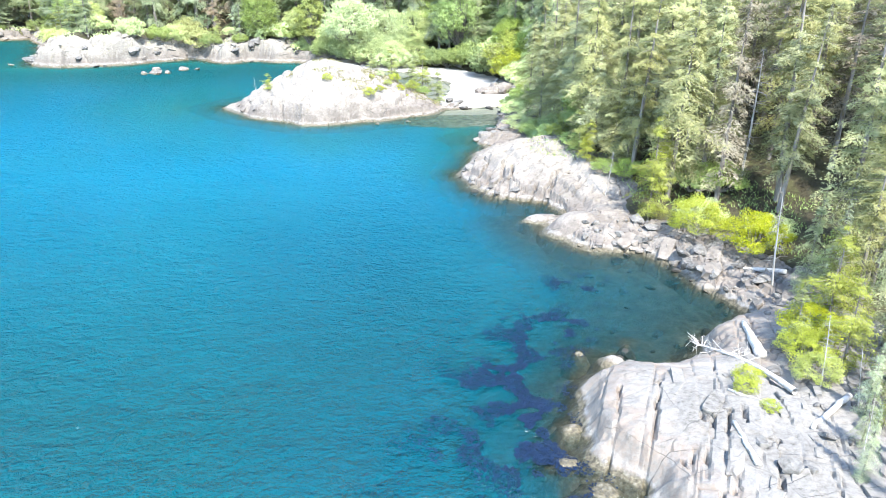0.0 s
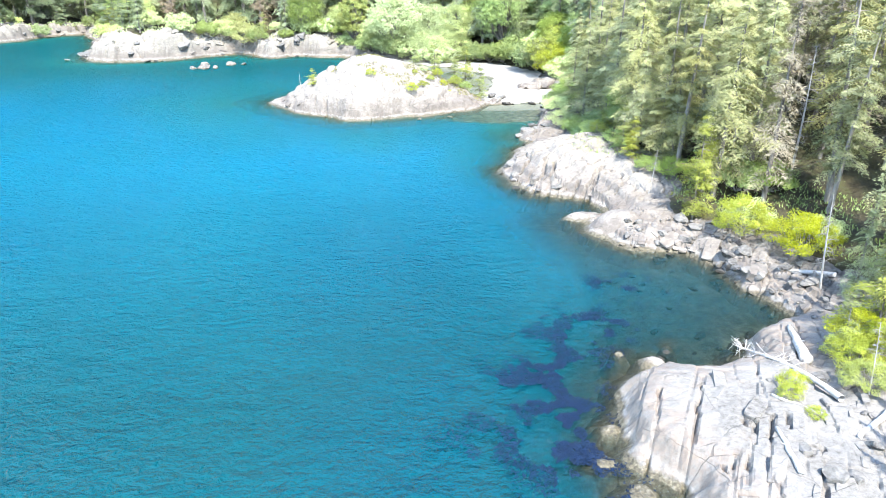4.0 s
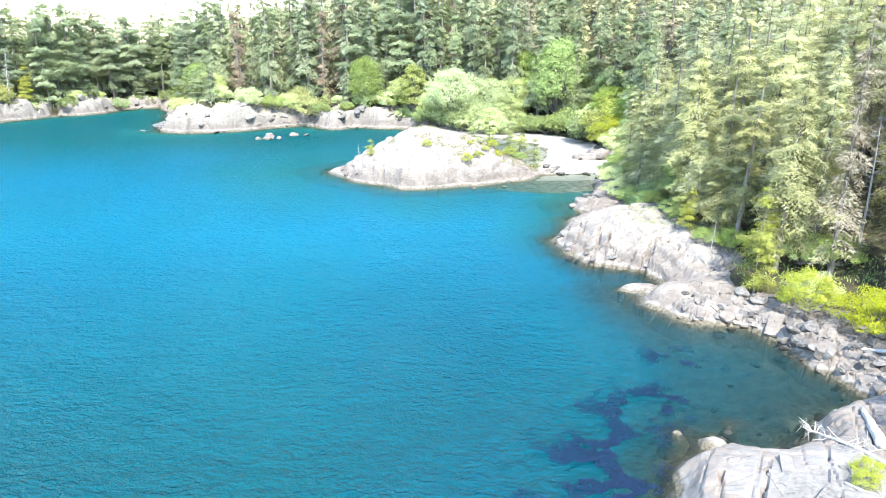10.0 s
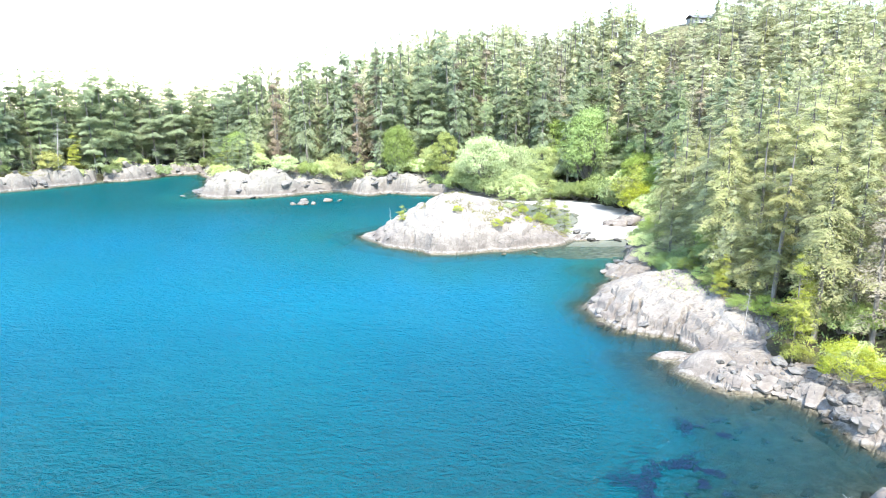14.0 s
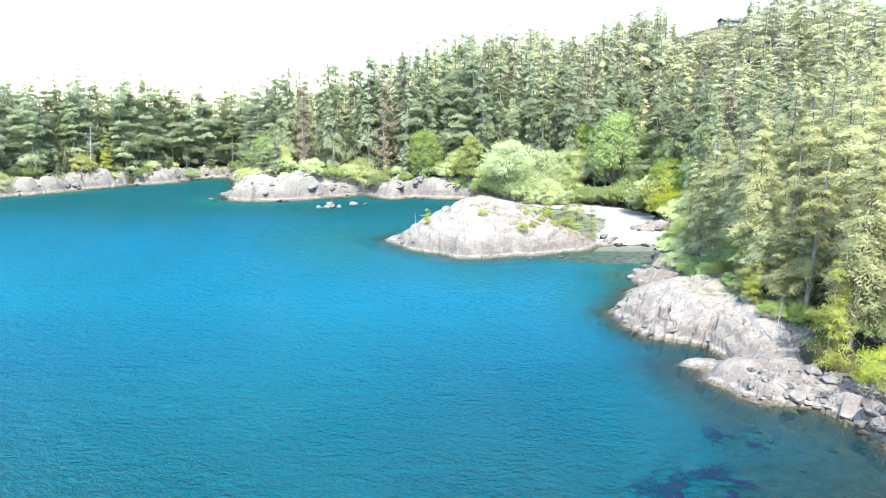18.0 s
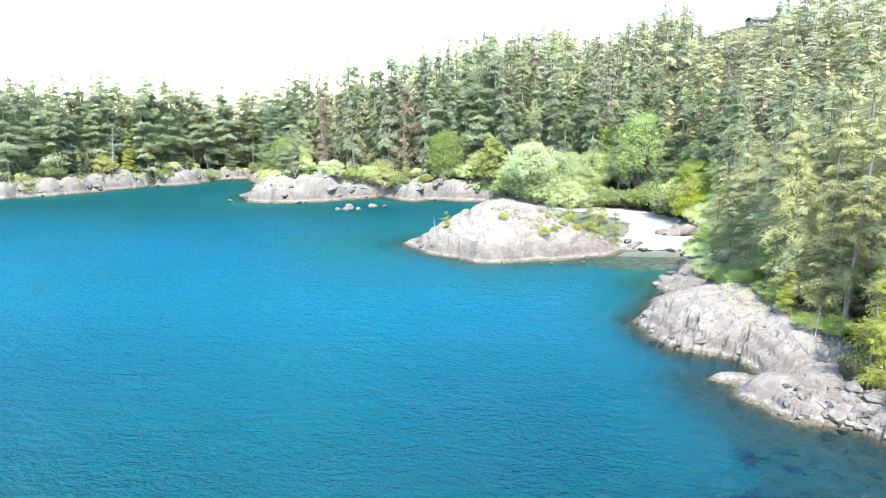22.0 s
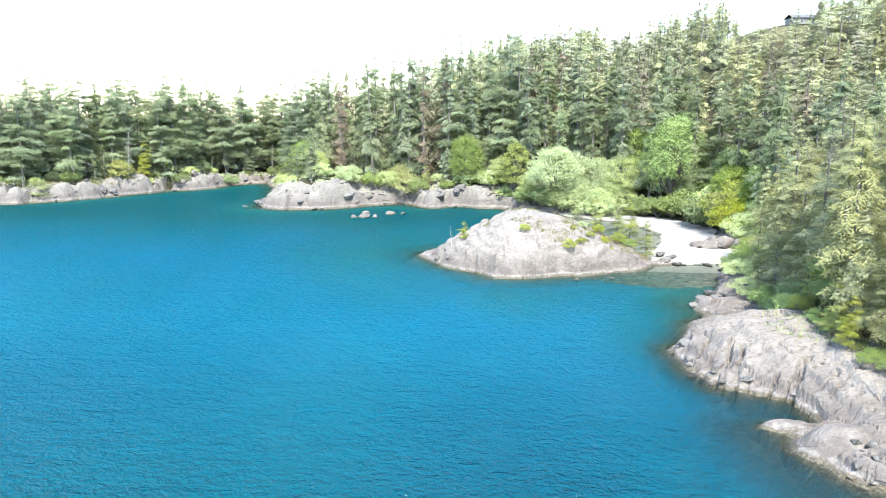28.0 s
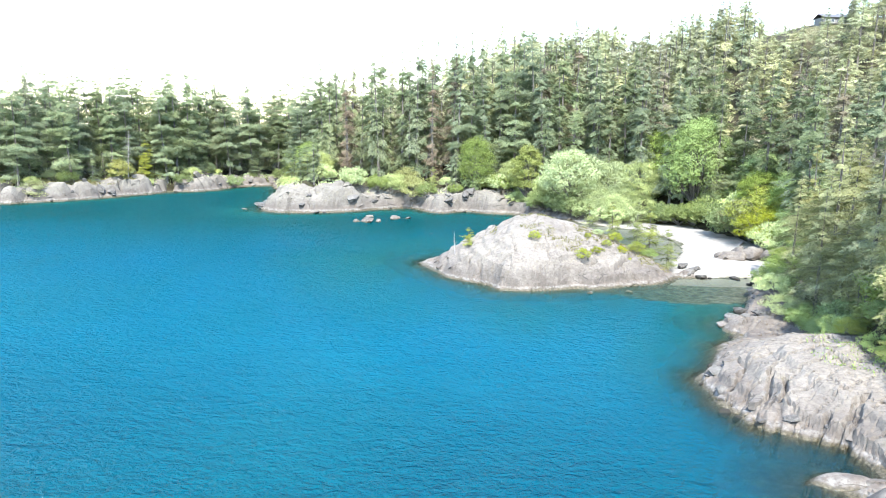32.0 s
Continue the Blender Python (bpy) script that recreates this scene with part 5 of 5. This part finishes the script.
# ---- boulders ----
def boulder_mesh(seed, material, cuts=15):
    """A sea-worn boulder: a ball cut by flats and roughened."""
    rng = np.random.default_rng(seed)
    bm = bmesh.new()
    bmesh.ops.create_icosphere(bm, subdivisions=3, radius=1.0)
    planes = [(Vector(rng.normal(0, 1, 3)).normalized(), rng.uniform(0.42, 0.8)) for _ in range(cuts)]
    for v in bm.verts:
        for n, far in planes:
            over = v.co.dot(n) - far
            if over > 0:
                v.co -= n * over * 0.92
        v.co += v.co.normalized() * 0.10 * (noise.noise(v.co * 2.3 + Vector((seed, 0, 0))) + 0.5 * noise.noise(v.co * 6 + Vector((0, seed, 0))))
        v.co.x *= 1.25
        v.co.z *= 0.72
    me = bpy.data.meshes.new("boulder")
    bm.to_mesh(me)
    bm.free()
    me.materials.append(material)
    return me


STONES = [boulder_mesh(k, BOULDER) for k in range(9)]
PALE_STONES = [boulder_mesh(k, ROCK) for k in range(20, 25)]
rng = np.random.default_rng(7)


def boulder(x, y, size, label="rough grey boulder on the rocky shore", group="boulders of the shore", sink=0.3, name="boulder", stones=None):
    stones = stones or STONES
    ob = tagged(new(name, stones[rng.integers(len(stones))]), label, "boulder", group)
    s = size * rng.uniform(0.8, 1.25, 3)
    ob.matrix_basis = Matrix.LocRotScale((x, y, ground_at(x, y) + size * (0.5 - sink)), Euler((rng.normal(0, 0.25), rng.normal(0, 0.25), rng.uniform(0, 6.28))), s)
    return ob


def strew(count, x0, x1, y0, y1, d0, d1, small, large, label, group, power=2.2):
    while count > 0:
        x, y = rng.uniform(x0, x1), rng.uniform(y0, y1)
        e = float(inside(np.array([x]), np.array([y]), LAND)[0])
        if d0 < e < d1:
            count -= 1
            boulder(x, y, small + (large - small) * rng.random() ** power, label, group)


strew(116, 21, 36, 36, 57, -1.2, 5.5, 0.14, 0.75, "rough grey boulder in the rubble of the inlet", "boulders of the inlet")
strew(16, 18, 32, 36, 54, -7.0, -1.0, 0.15, 0.42, "weedy brown stone lying under clear shallow water", "sunken stones", 1.5)
strew(38, 18, 31, 12, 36, 4.0, 12, 0.16, 0.62, "loose pale block on the bedrock outcrop", "loose blocks")
strew(16, 14, 26, 60, 95, -0.5, 1.5, 0.25, 0.7, "grey stone at the foot of the headland", "boulders of the headland")
strew(24, 20, 36, 95, 122, -1.0, 3.0, 0.3, 1.0, "grey boulder by the cove", "boulders of the cove")
strew(36, -72, 10, 172, 198, -1.0, 3.0, 0.5, 1.9, "brown-grey boulder on the far shore", "boulders across the bay")
strew(18, -150, -75, 165, 250, -0.5, 2.5, 0.5, 1.6, "dark boulder at the foot of the far cliff", "boulders across the bay")
for x, y, s in ((18.3, 36.2, 0.45), (17.6, 35.4, 0.5), (12.6, 23.2, 0.5)):
    boulder(x, y, s, "barnacled rock awash at the edge of the outcrop", "rocks awash", 0.1).location.z = -0.38 * s
for x, y, s in ((-36.2, 166.2, 1.9), (-33.8, 166.8, 0.9), (-38.6, 166.0, 1.2), (-31.0, 172.5, 1.2), (-28.5, 173, 0.9), (-37.5, 174.5, 1.0), (8.5, 108.0, 0.5), (13.6, 110.0, 0.4), (-71, 181, 1.0)):
    boulder(x, y, s, "low pale rock showing above the water of the bay", "rocks awash", 0.1, stones=PALE_STONES).location.z = -0.12 * s
for x, y, s in ((23.2, 121.5, 1.2), (24.4, 123.5, 0.8), (25.2, 124.6, 0.6), (23.0, 125.4, 1.0), ):
    boulder(x, y, s, "dark boulder lying on the white beach", "boulders of the beach", 0.25)


for x, y, s in ((32.4, 134.6, 2.0), (35.2, 134.4, 2.5), (37.8, 133.4, 2.2), (30.6, 134.6, 1.0), (38.6, 136.4, 1.9), (34.4, 136.6, 1.8), (36.8, 136.2, 1.7), (31.4, 133.4, 0.7), (33.6, 132.8, 0.6)):
    boulder(x, y, s, "pale jointed rock rising from the white beach", "rocks of the beach", 0.35, stones=PALE_STONES)


# ---- jointed slabs on the rock masses ----
def slab_mesh(seed, material):
    """A joint-bounded block: a box chopped by a few flats, its edges worn."""
    rng = np.random.default_rng(seed)
    bm = bmesh.new()
    bmesh.ops.create_cube(bm, size=2.0, matrix=Matrix.Diagonal((1.0, rng.uniform(0.5, 0.75), rng.uniform(0.36, 0.5), 1)))
    for _ in range(7):
        n = Vector(rng.normal(0, 1, 3) * (1, 1.3, 0.9)).normalized()
        far = max(v.co.dot(n) for v in bm.verts)
        cut = bmesh.ops.bisect_plane(bm, geom=bm.verts[:] + bm.edges[:] + bm.faces[:], plane_co=n * far * rng.uniform(0.72, 0.9), plane_no=n, clear_outer=True)
        bmesh.ops.contextual_create(bm, geom=[e for e in cut["geom_cut"] if isinstance(e, bmesh.types.BMEdge)])
    bmesh.ops.bevel(bm, geom=bm.edges[:], offset=0.05, segments=1, affect="EDGES")
    for v in bm.verts:
        v.co += 0.022 * Vector(rng.normal(0, 1, 3))
    me = bpy.data.meshes.new("rock_slab")
    bm.to_mesh(me)
    bm.free()
    me.materials.append(material)
    return me


def slabs_on(base, shape, outline, box, d0, d1, count, small, large, strike, dip, material, seed, sink=(0.34, 0.48)):
    """Half-sunk slabs along the strike of a rock mass, as parts of it."""
    rng = np.random.default_rng(seed)
    moulds_ = [slab_mesh(seed * 10 + k, material) for k in range(8)]
    x0, x1, y0, y1 = box
    x, y = rng.uniform(x0, x1, count * 40), rng.uniform(y0, y1, count * 40)
    e = inside(x, y, outline)
    z = shape(x, y)
    ok = np.flatnonzero((e > d0) & (e < d1) & (z > -0.6) & (z > terrain(x, y) - 0.1))[:count]
    sx_, sy_ = (shape(x[ok] + 0.6, y[ok]) - shape(x[ok] - 0.6, y[ok])) / 1.2, (shape(x[ok], y[ok] + 0.6) - shape(x[ok], y[ok] - 0.6)) / 1.2
    for k, gx_, gy_ in zip(ok, sx_, sy_):
        size = small * (large / small) ** rng.random() ** 1.6
        up = Vector((-0.8 * max(-1.5, min(1.5, gx_)), -0.8 * max(-1.5, min(1.5, gy_)), 1)).normalized()
        turn = up.to_track_quat("Z", "Y").to_matrix() @ Euler((dip + rng.normal(0, 0.12), rng.normal(0, 0.12), 0)).to_matrix()
        along = turn.inverted() @ Vector((math.cos(strike), math.sin(strike), 0))
        turn = turn @ Matrix.Rotation(math.atan2(along.y, along.x) + rng.normal(0, 0.25), 3, "Z")
        ob = new("rock_slab", moulds_[rng.integers(8)])
        ob.parent = base
        ob.matrix_basis = Matrix.LocRotScale(Vector((x[k], y[k], z[k])) - up * size * rng.uniform(*sink), turn.to_quaternion(), (size * 1.2, size * rng.uniform(0.7, 1.2), size * rng.uniform(0.7, 1.1)))


slabs_on(near_outcrop, near_rock, LAND, (16, 30, 12, 32.0), 3.5, 13, 130, 0.25, 0.9, NEAR_TURN, 0.03, ROCK_NEAR, 3, (0.16, 0.34))
slabs_on(point_outcrop, shelf_rock, LAND, (14, 36, 52, 94), -0.3, 3.0, 26, 0.3, 0.8, 0.75, -0.12, ROCK, 4)
slabs_on(bank_outcrop, bank_rock, LAND, (21, 38, 36, 55), -0.3, 6, 120, 0.25, 0.9, 0.9, -0.1, ROCK, 5)
slabs_on(cove_outcrop, cove_rock, LAND, (18, 36, 94, 120), -0.5, 4, 40, 0.3, 0.9, 0.4, -0.1, ROCK, 6)
slabs_on(islet_outcrop, island_rock, ISLAND, (-19, 25, 104, 127), -0.3, 2.0, 26, 0.3, 1.0, 0.7, -0.12, ROCK, 7)
slabs_on(far_outcrop, far_rock, LAND, (-74, 10, 172, 206), -0.5, 3, 46, 0.5, 1.5, 0.4, -0.15, ROCK_FAR, 8)
slabs_on(far_cliff, far_rock, LAND, (-180, -72, 155, 255), -0.5, 3, 44, 0.6, 1.8, 0.9, -0.1, ROCK_FAR, 9)


# ---- driftwood ----
def log(name, a, b, r0, r1, label, flat=1.0, knots=3, seed=0, lift=0.0, material=None):
    """A tapered drift log from a to b (x, y), resting on what lies below."""
    rng = np.random.default_rng(seed)
    za, zb = ground_at(*a) + r0 * 0.6 + lift, ground_at(*b) + r1 * 0.6 + lift
    p, q = Vector((*a, za)), Vector((*b, zb))
    base = tagged(new(name), label, "driftwood")
    base.location = (p + q) / 2
    t = np.linspace(0, 1, 9)
    side = np.array((q - p).cross(Vector((0, 0, 1))).normalized())
    pts = np.array(p - base.location)[None] * (1 - t)[:, None] + np.array(q - base.location)[None] * t[:, None]
    pts = pts + side * (rng.normal(0, 0.03, 9) * (q - p).length * 0.25)[:, None]
    rad = (r0 + (r1 - r0) * t) * rng.uniform(0.92, 1.08, 9)
    v, f = tube(pts, rad, 10)
    caps = joined([(v, f)])
    me = mesh_of("stem", caps[0], caps[1], material or DEAD, True)
    bm = bmesh.new()
    bm.from_mesh(me)
    bmesh.ops.holes_fill(bm, edges=[e for e in bm.edges if e.is_boundary])
    bm.to_mesh(me)
    bm.free()
    part_of("stem", me, base)
    for _ in range(knots):
        s = rng.uniform(0.1, 0.9)
        c = np.array(p - base.location) * (1 - s) + np.array(q - base.location) * s
        w = rng.normal(0, 1, 3)
        w[2] = abs(w[2])
        w /= np.linalg.norm(w)
        r = r0 + (r1 - r0) * s
        part_of("branch_stub", mesh_of("branch_stub", *tube([c, c + w * r * 2.2], (r * 0.35, r * 0.12), 5), material or DEAD, True), base)
    return base


log("drift_log", (25.7, 35.3), (24.0, 30.9), 0.13, 0.36, "bleached tapered drift log leaning on the rocks", seed=1, knots=2)
log("drift_log", (18.6, 24.9), (18.0, 21.9), 0.09, 0.14, "short grey drift log in a cleft of the outcrop", seed=2, knots=2)
log("drift_log", (22.0, 23.9), (25.6, 25.9), 0.12, 0.16, "pale drift log at the edge of the shrubs", seed=3)
log("drift_log", (19.8, 27.4), (21.3, 25.6), 0.08, 0.12, "thin pale drift log on the outcrop", seed=4, knots=1)
log("drift_log", (31.0, 45.2), (34.0, 42.8), 0.10, 0.2, "grey drift log among boulders", seed=5)
log("drift_log", (35.5, 128.2), (39.6, 127.4), 0.15, 0.25, "bleached log stranded on the beach", seed=6)
log("drift_log", (36.5, 146.0), (38.6, 151.0), 0.15, 0.3, "bleached log stranded along the top of the beach", seed=7)


def fallen_tree():
    """A bleached fallen tree whose branches spread at its end over the water."""
    rng = np.random.default_rng(31)
    base = tagged(new("fallen_tree"), "bleached fallen tree with a spray of bare branches", "driftwood")
    a, b = np.array([23.0, 26.6, ground_at(23.0, 26.6) + 0.25]), np.array([21.7, 33.6, 1.7])
    base.location = a
    t = np.linspace(0, 1, 7)[:, None]
    line = (b - a) * t + np.array([0.25, 0, 0.25]) * np.sin(t * math.pi)
    part_of("stem", mesh_of("stem", *tube(line, np.linspace(0.19, 0.06, 7), 8), DEAD, True), base)
    for _ in range(22):
        s = rng.uniform(0.5, 1.0)
        c = (b - a) * s + np.array([0.25, 0, 0.25]) * math.sin(s * math.pi)
        w = rng.normal(0, 1, 3) * (1.3, 0.7, 0.45) + np.array([-0.3, 0.5, 0.1])
        w *= rng.uniform(0.5, 1.3) / np.linalg.norm(w)
        limb = [tube([c, c + w * 0.5 + rng.normal(0, 0.08, 3), c + w], (0.04, 0.025, 0.008), 4)]
        for _ in range(4):
            e = c + w * rng.uniform(0.3, 1)
            limb.append(tube([e, e + rng.normal(0, 0.25, 3)], (0.014, 0.005), 3))
        part_of("branch", mesh_of("branch", *joined(limb), DEAD, True), base)


fallen_tree()


# ---- undergrowth, grass, weed ----
def tufts(name, count, area, keep, length, material, label, category, seed, upright=1.2):
    """Many small blades rooted on the ground, one mesh."""
    rng = np.random.default_rng(seed)
    x0, x1, y0, y1 = area
    x, y = rng.uniform(x0, x1, count), rng.uniform(y0, y1, count)
    ok = keep(x, y)
    x, y = x[ok], y[ok]
    z = terrain(x, y)
    for shape, (a0, a1, b0, b1) in ((near_rock, (8, 33, -12, 37.5)), (shelf_rock, (12, 40, 48, 95)), (bank_rock, (20, 40, 34, 56)), (cove_rock, (17, 37, 88, 121)), (island_rock, (-20, 26, 103, 135)), (far_rock, (-210, 12, 150, 262))):
        sel = (x > a0) & (x < a1) & (y > b0) & (y < b1)
        if sel.any():
            z[sel] = np.maximum(z[sel], shape(x[sel], y[sel]))
    at = np.stack([x, y, z + length * rng.uniform(0.05, 0.6, len(x))], -1)
    v, f = sprays(at, rng.normal(0, 0.6, at.shape) + (0, 0, upright), length, length * 0.45, rng, 1.0, True)
    ob = tagged(new(name, mesh_of(name, v, f, material)), label, category, kind="stuff")
    return ob


def wood_edge(lo, hi):
    return lambda x, y: (lambda e: (e > lo) & (e < hi) & (fbm(x / 4, y / 4, 15) > 0.42) & (inside(x, y, SAND_BED) < 0.5))(inside(x, y, LAND))


tufts("undergrowth", 100000, (22, 60, 37, 200), wood_edge(7.5, 14), 0.26, BROAD, "low green undergrowth along the wood's edge", "undergrowth", 1)
tufts("undergrowth", 90000, (-170, 22, 150, 262), wood_edge(4.5, 13), 0.6, WILLOW, "pale green undergrowth above the far rocks", "undergrowth", 2)
tufts("grass", 26000, (-12, 22, 107, 130), lambda x, y: (inside(x, y, ISLAND) > 2.2) & (fbm(x / 2.6, y / 2.6, 5) > 0.60 - 0.012 * (x - 6) - 0.01 * (y - 116)), 0.26, GRASS, "yellow-green grass and moss in patches on the island", "grass", 3)
tufts("grass", 9000, (20, 34, 64, 92), lambda x, y: (inside(x, y, LAND) > 8.2) & (fbm(x / 2.4, y / 2.4, 6) > 0.52), 0.14, GRASS, "dry yellow grass on top of the headland", "grass", 4)

tufts("grass", 26000, (-134, -108, 178, 214), lambda x, y: (inside(x, y, LAND) > 2.5) & (inside(x, y, LAND) < 10) & (fbm(x / 4, y / 4, 7) > 0.46), 0.5, GRASS, "dry yellow grass on the slope above the far cliff", "grass", 12)

KELP_BEDS = ((6.9, 28.8, 2.6), (9.6, 27.0, 1.6), (8.8, 33.6, 2.0), (11.6, 34.6, 1.8), (12.6, 38.8, 2.2), (15.5, 40.0, 1.6), (18.6, 46.0, 1.6), (9.6, 22.0, 1.8), (10.5, 30.5, 1.2))
rng = np.random.default_rng(5)
at = np.concatenate([np.stack([rng.normal(a, r * 0.8, 3600), rng.normal(b, r * 0.8, 3600), rng.uniform(0.004, 0.02, 3600)], -1) for a, b, r in KELP_BEDS])
at = at[fbm(at[:, 0] / 1.3, at[:, 1] / 1.3, 9) > 0.54]
v, f = sprays(at, rng.normal(0, 1, at.shape) * (1, 1, 0.0), 0.17, 0.09, rng, 0.02)
tagged(new("kelp", mesh_of("kelp", v, f, KELP)), "dark blue-purple kelp blades floating at the surface", "kelp", kind="stuff")


# ---- house on the hill ----
def house(x, y, turn):
    wall_m, roof_m, glass_m, trim_m = plain("grey_boards", (0.13, 0.125, 0.115)), plain("grey_shingle", (0.07, 0.07, 0.072)), plain("window_glass", (0.04, 0.05, 0.06), 0.1), plain("white_trim", (0.34, 0.34, 0.33))
    base = tagged(new("house"), "low grey-boarded house with a gabled roof on the hilltop", "house")
    base.matrix_basis = pose(x, y, float(terrain(np.array([x]), np.array([y]))[0]) - 0.6, 0, 0, turn) @ Matrix.Diagonal((0.6, 0.6, 0.6, 1))

    def box(name, sx_, sy_, sz_, at_, material, parent, bevel=0.03):
        bm = bmesh.new()
        bmesh.ops.create_cube(bm, size=1, matrix=Matrix.Translation(at_) @ Matrix.Diagonal((sx_, sy_, sz_, 1)))
        bmesh.ops.bevel(bm, geom=bm.edges[:], offset=bevel, segments=1, affect="EDGES")
        return part(name, bm, material, parent)

    box("wall", 12, 7, 3.4, (0, 0, 1.7), wall_m, base)
    for side in (-1, 1):
        bm = bmesh.new()
        bmesh.ops.create_cube(bm, size=1, matrix=Matrix.Translation((0, side * 2.1, 4.35)) @ Matrix.Rotation(radians(-24 * side), 4, "X") @ Matrix.Diagonal((13.2, 4.7, 0.18, 1)))
        part("roof_slope", bm, roof_m, base)
    box("chimney", 0.8, 0.8, 1.8, (3.5, 0.8, 5.2), wall_m, base)
    for k in (-4.2, -1.4, 1.4, 4.2):
        w = box("window", 1.6, 0.12, 1.4, (k, -3.52, 1.9), trim_m, base)
        box("pane", 1.36, 0.06, 1.16, (k, -3.57, 1.9), glass_m, w, 0.01)
    box("deck", 12, 2.4, 0.2, (0, -4.8, 0.5), trim_m, base)


house(80, 234, 12)
tufts("lawn", 90000, (58, 100, 205, 250), lambda x, y: (np.hypot(x - 74, y - 227) < 7) & (fbm(x / 3, y / 3, 3) > 0.3), 0.35, LAWN, "mown pale yellow lawn below the house on the hill", "lawn", 9)
